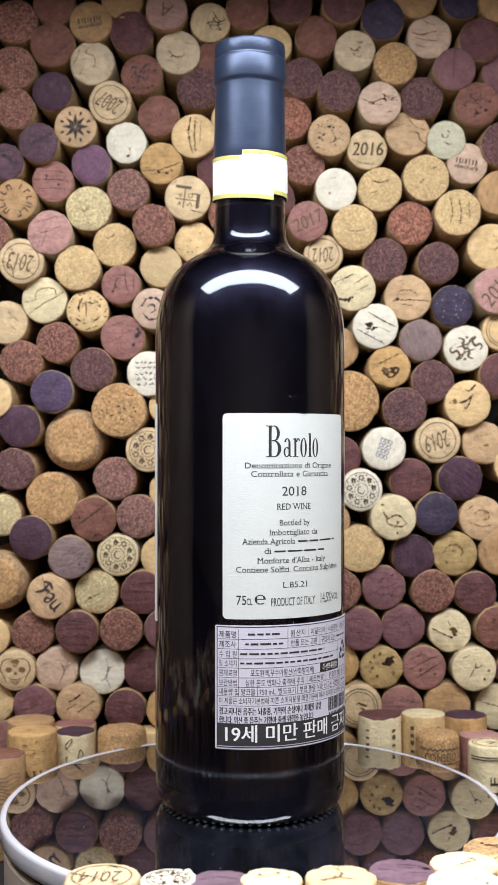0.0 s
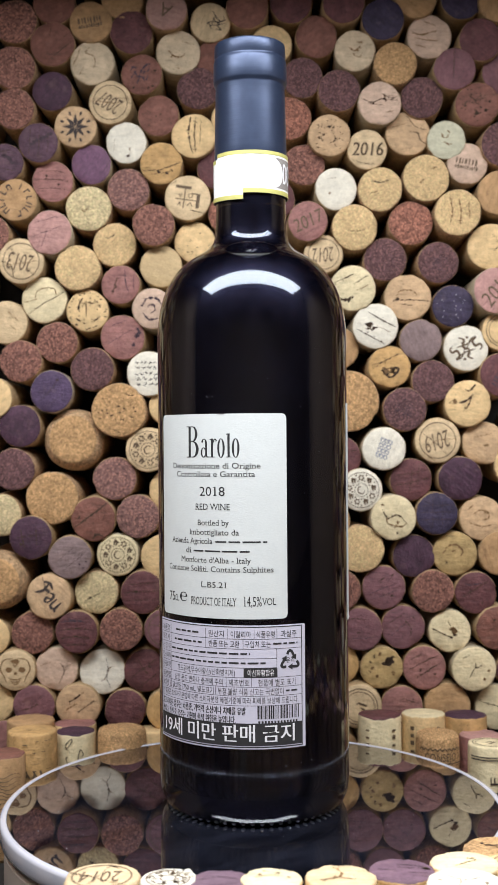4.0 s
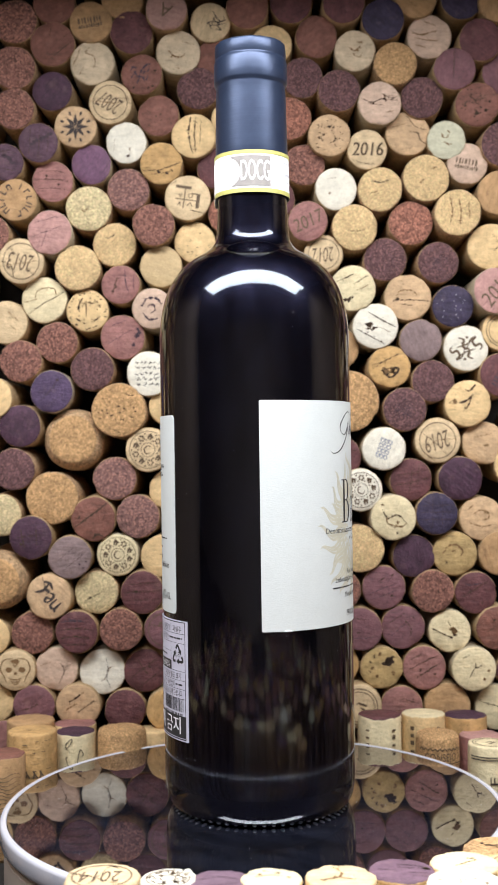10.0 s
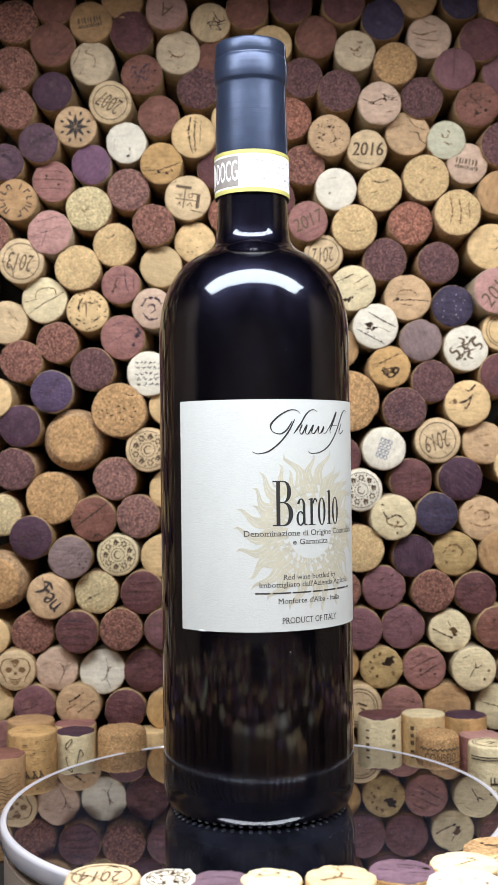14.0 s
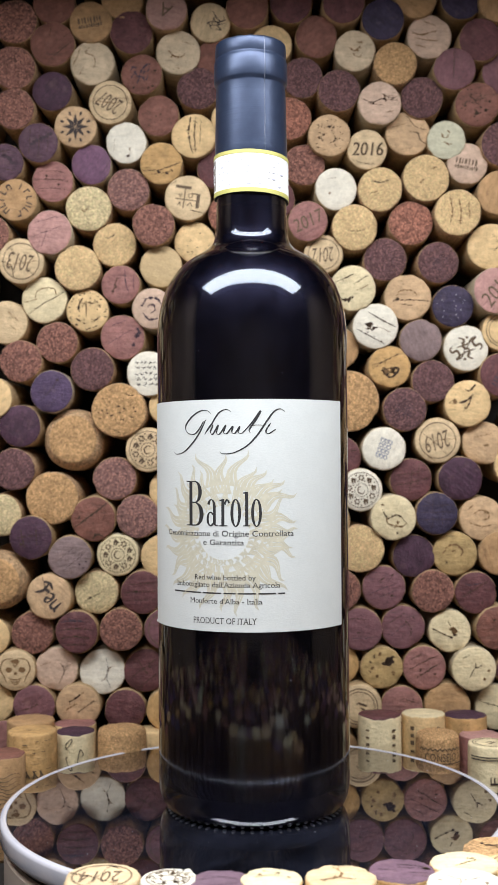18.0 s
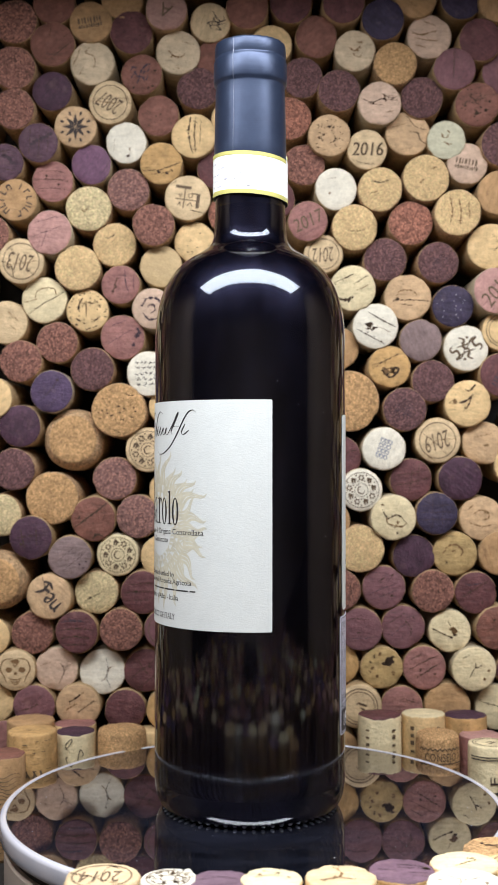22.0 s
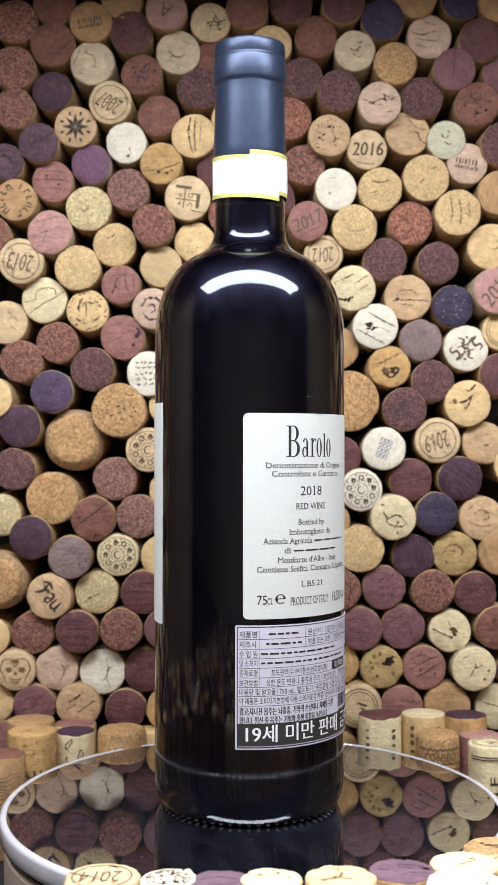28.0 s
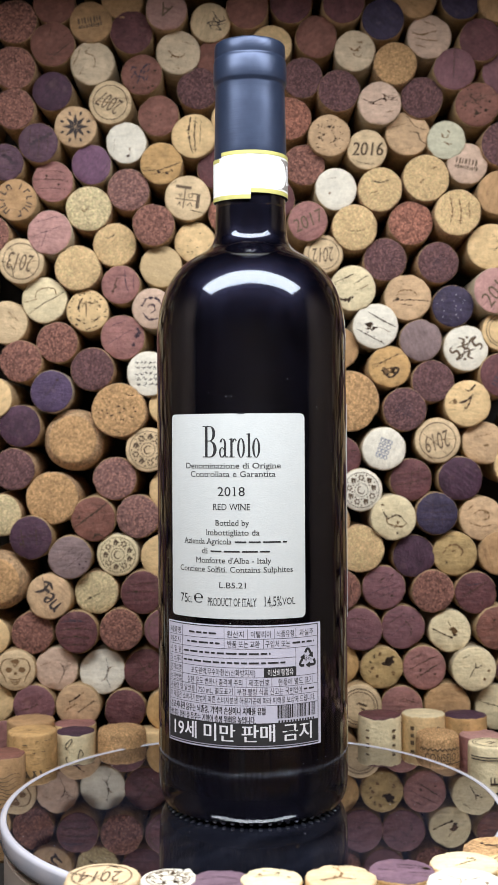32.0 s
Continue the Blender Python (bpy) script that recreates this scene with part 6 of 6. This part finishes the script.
wall_cork(75.9, 120.9, 20.5, "wine", 0.8, "lines", 0, lines=(("b", 0.4, (-9, 2.4), (0, 3.4), (8.8, 5.4)), ("b", 0.4, (-9, -2.8), (0, -1.4), (9.4, 0.8)), ("b", 0.4, (1, 6), (-1, -6)), ("b", 0.3, (4, 7), (3, -4)),))
wall_cork(87.8, 104.7, 20.5, "navy", -1.4, "lines", 0, lines=(("p", 0.35, (-8, 4), (8, 4.6)), ("p", 0.35, (-9, 0.6), (9, 1)), ("p", 0.35, (-8.4, -3), (8.6, -2.6)), ("p", 0.3, (-2, 8), (-2.4, -7)), ("p", 0.3, (3, 8), (2.6, -7)),))
wall_cork(99.5, 121.3, 21.6, "plum", -0.0)
wall_cork(-105.7, 94.5, 20.9, "plum", -2.7, "lines", 0, lines=(("b", 0.6, (-5, 4), (-3, -5)), ("b", 0.5, (2.6, 6), (3.4, -4)), ("b", 0.3, (-8, 0), (7, 1.4)), ("b", 1.3, (-5, -3)),))
wall_cork(-76.2, 103.0, 21.6, "rosewood", -0.1, "lines", 0, lines=(("b", 0.9, (-9.4, -4.2), (-3, 0.4), (2, 4.0), (7.0, 8.0)), ("b", 1.0, (-0.4, -9.4), (1.6, -7.4), (4.6, -8.6)), ("b", 1.0, (-7, 1)),))
wall_cork(-64.7, 85.8, 20.6, "ivory", 1.5, "floral", 20)
wall_cork(-55.1, 104.1, 21.1, "pinkagg", 1.2)
wall_cork(37.1, 101.7, 19.5, "tan", 1.0)
wall_cork(51.2, 88.2, 23.2, "goldagg", -0.8)
wall_cork(67.0, 103.0, 22.0, "ivory", -2.5, "lines", 0, lines=(("b", 0.8, (-5.4, 4.2), (-3, 0.2), (2, 1.2), (6.2, -2.6)), ("s", 1.0, (-3, 0.2), (-2.6, -2.6), (3.2, -4.2), (6.2, -2.6)), ("s", 1.3, (2, -2)), ("b", 0.9, (1.6, -7.4)), ("s", 1.0, (-5, 6)),))
wall_cork(109.7, 102.3, 21.7, "peach", 1.7, "lines", 0, lines=(("s", 0.8, (-4, 2), (-1, 4), (3, 3), (3.4, 0), (0.6, -1)), ("s", 0.6, (-6, -2), (0, -4), (5, -3)), ("s", 0.5, (-7, 4), (-4, 6.4)),))
wall_cork(-121.9, 73.7, 27.9, "tanagg", -3.0, "dome", 0)
wall_cork(-97.0, 66.6, 22.0, "peach", -2.9, "gothic", -46)
wall_cork(-87.0, 85.0, 20.9, "grey", -2.9, "lines", 0, lines=(("p", 0.2, (-8, -3), (2, 5)), ("p", 0.2, (-4, -7), (7, 2)), ("p", 0.9, (6.6, -5.4)), ("p", 0.9, (4.6, -3.4)), ("p", 0.7, (8, -2)),))
wall_cork(-75.0, 67.8, 21.1, "creamagg", 1.7, "lines", 0, lines=(("b", 0.5, (-5.4, -3.8), (-1, -1.8), (2.6, 0.2)), ("b", 0.9, (-3.6, -2.8)),))
wall_cork(-52.9, 67.9, 21.0, "wine", -0.8, "lines", 0, lines=(("b", 0.3, (-9, 4), (8, 5)), ("b", 0.3, (-9.6, 0), (9.4, 1)), ("b", 0.3, (-8.4, -4), (8.4, -3.4)), ("b", 1.4, (-3, 0.6)),))
wall_cork(-43.6, 85.1, 20.6, "cream", 2.1, "crack", 0)
wall_cork(41.6, 68.7, 19.9, "redagg", -1.3)
wall_cork(62.6, 69.3, 21.1, "mauve", 1.6, "lines", 0, lines=(("b", 0.6, (-2.4, 3.2), (0.4, 5.0)), ("b", 0.6, (3, 5.6), (5.4, 7)), ("p", 0.25, (-8, -3), (6, 2)), ("p", 0.25, (-6, -6), (7, -1)), ("b", 0.9, (4, -4)),))
wall_cork(77.1, 84.3, 20.6, "plum", 1.7)
wall_cork(85.8, 67.6, 20.5, "redagg", -0.8)
wall_cork(96.8, 85.3, 21.6, "olive", 1.6, "lines", 0, lines=(("s", 1.1, (-3.4, 4.0), (0.6, 4.4), (3.8, 1.4), (2.6, -1)), ("s", 0.6, (-2, 1.4), (1, 1.8)), ("b", 0.8, (-4, -4)), ("s", 0.5, (-6, 0), (-4, 3)),))
wall_cork(106.6, 66.6, 20.5, "wine", 1.2, "lines", 0, lines=(("b", 0.4, (-8, -3), (6, 6)), ("p", 0.8, (-4, 4), (3, 5)), ("b", 0.9, (3, -5)),))
wall_cork(118.7, 85.5, 21.6, "tan", 1.2)
wall_cork(-105.7, 48.7, 20.5, "redagg", 0.5)
wall_cork(-83.9, 49.6, 20.4, "wine", -2.9, "lines", 0, lines=(("p", 1.0, (-8, 5), (-2, 5.8), (4, 5)), ("b", 0.5, (-9.4, 1), (0, 1.8), (9, 0.6)), ("b", 0.7, (-8.6, -3), (-1, -2.2), (7, -3.4)), ("b", 0.5, (-6, -6.6), (5, -6)),))
wall_cork(-63.0, 50.5, 20.4, "redagg", -2.7)
wall_cork(-42.2, 50.5, 19.9, "mauve", -1.9, "year:20", 15)
wall_cork(51.2, 49.7, 21.0, "mauve", -0.1, "lines", 0, lines=(("b", 0.4, (-8, 4), (-2, 5.4), (4, 4.8)), ("b", 0.8, (-1, -2)), ("p", 0.25, (-8, -5), (7, -4)),))
wall_cork(71.7, 50.4, 21.1, "mauve", 1.6, "lines", 0, lines=(("b", 0.4, (1, 3), (4, -1), (3, -5)), ("b", 0.3, (-7, 2), (1, 7)), ("b", 0.7, (5, 5)), ("p", 0.25, (-6, -4), (3, 3)),))
wall_cork(94.0, 48.4, 20.5, "ivory", 1.1, "lines", 0, lines=(("b", 0.7, (-9.2, 1.6), (-3, -1.6), (0.4, -2.8)), ("b", 0.5, (0.4, 2.6), (-1, 5.4)), ("s", 2.4, (1.4, 0.6)), ("b", 1.6, (2.2, -1.6)), ("b", 1.2, (0.6, -3)), ("s", 1.6, (3, 0)),))
wall_cork(116.5, 50.0, 21.0, "rosewood", -1.2, "lines", 0, lines=(("b", 0.4, (-6, -2), (2, 3)), ("b", 0.9, (-2, 4)), ("b", 0.8, (3, -3)),))
wall_cork(-126.5, 46.9, 19.5, "cream", 2.7)
wall_cork(-113.4, 31.4, 19.9, "sand", -1.8, "emblem", 0)
wall_cork(-94.4, 31.2, 21.1, "blush", 1.5, "lines", 0, lines=(("b", 0.5, (2, 3), (4, 0), (3, -4), (1.4, -7)), ("b", 0.4, (4, 1), (8, 3)), ("s", 0.3, (-8, 2), (-3, 4)),))
wall_cork(-72.4, 29.8, 22.2, "white", 2.6, "lines", 0, lines=(("b", 0.5, (1.8, 6.4), (2.6, 1), (1.8, -3), (3.4, -6.6)), ("s", 0.5, (2.6, 1), (4.6, 2.4)), ("s", 0.3, (1.8, -3), (-1, -5)),))
wall_cork(-51.8, 30.2, 21.1, "wine", 2.7, "lines", 0, lines=(("b", 0.4, (-8, -4), (6, 6)), ("b", 0.4, (-3, -8), (8, 0)), ("b", 0.5, (-4, 6), (2, -3)), ("b", 0.9, (2, 2)),))
wall_cork(40.8, 32.5, 20.0, "honey", 2.7)
wall_cork(61.4, 31.1, 20.5, "olive", 0.9, "lines", 0, lines=(("b", 2.8, (3, 4.4)), ("b", 2.6, (4.6, 3)), ("b", 2.2, (2, 2.4)), ("b", 1.8, (4.8, 5.4)), ("b", 0.9, (-6, 3)), ("b", 0.9, (-4, 6)), ("b", 0.8, (-6.4, -2)), ("s", 1.4, (-3, -4)), ("s", 1.2, (6, -3)), ("s", 1.4, (-1, 7)), ("s", 1.2, (-5, 0)),))
wall_cork(81.6, 31.1, 21.0, "rose", 0.5, "lines", 0, lines=(("b", 0.4, (-7, 4), (-1, 7)), ("b", 0.4, (-8, -1), (2, 4), (7, 6)), ("b", 0.6, (-4, -5), (4, 0), (8, 2)), ("b", 0.9, (5, -3)), ("b", 0.9, (-2, -1)),))
wall_cork(104.7, 31.0, 21.4, "ivory", -2.9, "lines", 0, lines=(("b", 0.6, (1, 3), (0, 0), (-2, -4)), ("b", 0.5, (0, 0), (4, 2)), ("s", 1.2, (5, -5)), ("s", 1.0, (7, -1)), ("b", 0.4, (-6, 5), (-2, 7)),))
wall_cork(125.8, 29.5, 20.0, "wine", 0.3)
wall_cork(-123.7, 14.9, 18.4, "cream", 1.7)
wall_cork(-104.8, 14.3, 20.4, "mauve", -0.9, "crack", 30)
wall_cork(-83.8, 14.1, 21.5, "peach", -0.9, "lines", 0, lines=(("b", 0.8, (-4, 2), (3, 7)), ("b", 0.6, (0, -3), (8, 3)), ("s", 0.7, (-6, -2), (-1, 1)),))
wall_cork(-61.4, 11.9, 19.9, "wine", 0.1)
wall_cork(-41.3, 12.3, 19.8, "honey", -2.4)
wall_cork(50.3, 13.1, 22.0, "sand", -1.5, "ring", 0)
wall_cork(70.8, 12.2, 20.5, "rose", 1.0, "cracks", 0)
wall_cork(92.4, 12.9, 22.1, "tan", -0.2, "hole", 0)
wall_cork(116.8, 12.0, 22.2, "ivory", 1.9, "crack", 0)
wall_cork(-119.4, -2.1, 18.4, "rose", 1.5)
wall_cork(-105.6, -7.8, 20.6, "tan", 2.7)
wall_cork(-85.8, -6.0, 20.4, "mauve", -2.8)
wall_cork(-64.4, -8.0, 20.0, "rosewood", 2.2)
wall_cork(-44.6, -4.8, 19.5, "rose", 1.8)
wall_cork(40.4, -8.3, 20.0, "tan", 0.9)
wall_cork(60.7, -8.7, 20.5, "mauve", 1.8)
wall_cork(81.1, -6.8, 20.4, "wine", -0.9)
wall_cork(102.4, -7.4, 20.5, "cream", 0.9)

# corks standing round the turntable
floor_cork(-98.2, 66.0, 12.1, 21.6, "honey", "honey", "stamp", (("b", 0.5, (-4, -2), (0, -1), (5, -2)),))
floor_cork(-104.1, 93.0, 10.7, 22.1, "tan", "tan")
floor_cork(-81.3, 80.0, 8.4, 18.0, "plum", "ivory", "swirl")
floor_cork(-84.0, 98.0, 7.8, 19.7, "rose", "cream")
floor_cork(-60.7, 84.0, 8.8, 22.3, "tanagg", "tanagg")
floor_cork(-107.2, 45.0, 7.4, 19.7, "rosewood", "tan", "waves")
floor_cork(-47.9, 104.0, 3.5, 18.3, "cream", "cream")
floor_cork(58.4, 92.0, 12.5, 20.0, "wine", "ivory", "bars")
floor_cork(79.2, 94.0, 12.4, 20.1, "ivory", "cream", "bars")
floor_cork(98.9, 95.0, 11.5, 20.1, "plum", "honey")
floor_cork(82.5, 74.0, 8.3, 19.8, "tanagg", "tanagg", "word")
floor_cork(102.7, 58.0, 7.3, 19.2, "ivory", "ivory", "ringtext")
floor_cork(103.2, 80.0, 5.7, 19.5, "pinkpale", "rose")
floor_cork(-44.0, -117.0, 14.3, 21.8, "sand", "sand", "year:2014", (("b", 0.5, (-10, 3), (-4, 0), (2, -4)), ("b", 0.6, (1, 8), (4, 6.4)), ("s", 0.4, (2, -4), (8, -7))))
floor_cork(-25.1, -119.0, 14.3, 15.9, "white", "white", "ornate", (), ((7.4, 5.2, 2.6), (9.2, 2.4, 1.7), (4.2, 7.6, 1.4)))
floor_cork(-10.4, -121.0, 14.0, 19.6, "lilac", "cream", "", (("p", 0.4, (-7, 2), (0, 4), (7, 2)), ("p", 0.4, (-4, -3), (6, -1))))
floor_cork(4.0, -120.0, 14.5, 17.8, "ivory", "cream", "", (("s", 0.5, (-6, 1), (0, 3), (4, 2)), ("s", 1.2, (2, 5)), ("s", 1.0, (-4, 4)), ("s", 1.0, (6, 1))), ((-1.5, 7.5, 1.5),))
floor_cork(23.6, -119.0, 14.5, 20.4, "sand", "cream", "", (("s", 0.9, (-6.4, -2.6), (-1, -0.6), (0.4, 2.6), (-1, 6.4)), ("s", 0.7, (-1, -0.6), (4.4, -2.4))), ((-0.8, 7.6, 1.2),))
floor_cork(42.9, -103.0, 10.5, 20.0, "orchid", "honey", "", (("p", 0.6, (-1.4, 4.6), (3, 4.2), (7.6, 3.0)), ("p", 0.5, (-1, 2.4), (4, 1.8), (9.4, 0.4)), ("p", 0.4, (-8, 1), (-3.4, 0.4)), ("p", 0.5, (2, -2), (8, -3)), ("b", 1.6, (8.4, 1.2)), ("p", 0.4, (3, -5), (8, -6))))
floor_cork(62.5, -98.0, 10.7, 21.0, "ivory", "cream", "", (("s", 0.5, (-3.4, -2.4), (0, 0), (4.4, 3)), ("s", 0.5, (1, 3.4), (4, 4.6))))
floor_cork(75.9, -80.0, 9.6, 21.4, "tanagg", "tanagg", "", (("b", 1.3, (-5, 2), (-1, 0.4), (6.4, 3)), ("s", 0.8, (-1, 0.4), (1, -4))))
floor_cork(57.9, -124.0, 14.7, 21.9, "white", "white", "", (("s", 0.6, (-4.4, 5), (-1, 1), (-3, -3)), ("b", 0.4, (-1, 1), (5, 3)), ("s", 0.4, (-9, 2), (-5, 1)), ("s", 1.2, (6, -1))))
floor_cork(79.6, -98.0, 10.3, 21.7, "cream", "cream", "ring")


def stack_rest(name, label, spots, upright):
    """Further corks of the stack, past the edges of the view, joined into one mesh."""
    # upright field: palest ends left out, so that it reflects as if dimly lit
    kinds = [k for k in FACES if not upright or k not in ("white", "ivory", "cream", "honey", "goldagg", "creamagg", "olive")]
    verts, faces, mats, n = [], [], [], 18
    rnd = random.Random(77)
    for x, q, d in spots:
        r, b = d / 2, len(verts)
        m = rnd.randrange(len(kinds))
        lift = rnd.uniform(-0.003, 0.003)
        for k, h in ((0.93, 0.0), (1.0, -0.0008), (1.0, -0.038)):
            for i in range(n):
                a = 2 * math.pi * i / n
                u, w = r * k * math.cos(a), r * k * math.sin(a)
                verts.append((x + u, q + w, h + lift + 0.010) if upright else (x + u, WALL_Y - h + lift, q + w))
        faces.append(tuple(b + (i if upright else n - 1 - i) for i in range(n)))
        mats.append(m)
        for j in range(2):
            for i in range(n):
                e = (i + 1) % n
                f4 = (b + j * n + i, b + (j + 1) * n + i, b + (j + 1) * n + e, b + j * n + e)
                faces.append(f4 if upright else f4[::-1])
                mats.append(len(kinds) if j else m)
    me = bpy.data.meshes.new(name)
    me.from_pydata(verts, [], faces)
    for k in kinds:
        me.materials.append(FACES[k])
    me.materials.append(SIDE_SHADED if upright else SIDE_NATURAL)
    me.polygons.foreach_set("material_index", mats)
    me.update()
    return tagged(new(name, me), label, "corks", kind="stuff")


def fill(taken, x0, x1, y0, y1, d, tries, rnd):
    out = []
    for _ in range(tries):
        x, y, e = rnd.uniform(x0, x1), rnd.uniform(y0, y1), d * rnd.uniform(0.95, 1.04)
        if all(math.hypot(x - a, y - b) > 0.5 * (e + c) for a, b, c in taken):
            taken.append((x, y, e))
            out.append((x, y, e))
    return out


wall_taken = [(o.location.x, o.location.z, 0.022 * o.scale.x) for o in scene.objects if o.get("group") == "corks stacked in the wall"]
rest = fill(wall_taken, -0.33, 0.33, FLOOR_Z + 0.011, 0.395, 0.0207, 20000, random.Random(3))
stack_rest("cork_stack_rest", "mixed wine corks filling the rest of the wall", rest, False)
floor_taken = [(o.location.x, o.location.y, 0.022 * o.scale.x) for o in scene.objects if o.get("group") == "corks standing round the turntable"]
floor_taken += [(0, 0, 0.192)]
rest = [s for s in fill(floor_taken, -0.26, 0.26, -0.36, 0.08, 0.0208, 26000, random.Random(8)) if not (s[1] > -0.13 and abs(s[0]) < 0.125) and not (s[1] < -0.25 and abs(s[0]) < 0.045)]
stack_rest("standing_cork_field", "mixed wine corks standing upright before the turntable", rest, True)


# ---- what moves ----
def motions():
    lean = Matrix(((1, 0, 0.0055, -0.0017), (0, 1, -0.0062, 0.00172), (-0.0055, 0.0062, 1, 0.0002), (0, 0, 0, 1)))
    rows = [(float(t), Matrix.Rotation(-TURN * t, 4, "Z")) for t in range(33)]
    walk(bottle, [(t, Matrix.Translation((-0.00025, 0, 0)) @ m @ lean) for t, m in rows])
    tilt = Matrix(((1, 0, 0.0080, 0), (0, 1, -0.0064, 0), (-0.0080, 0.0064, 1, 0), (0, 0, 0, 1)))
    walk(platter, [(t, Matrix.Rotation(0.0055, 4, "X") @ m @ tilt) for t, m in rows])


motions()
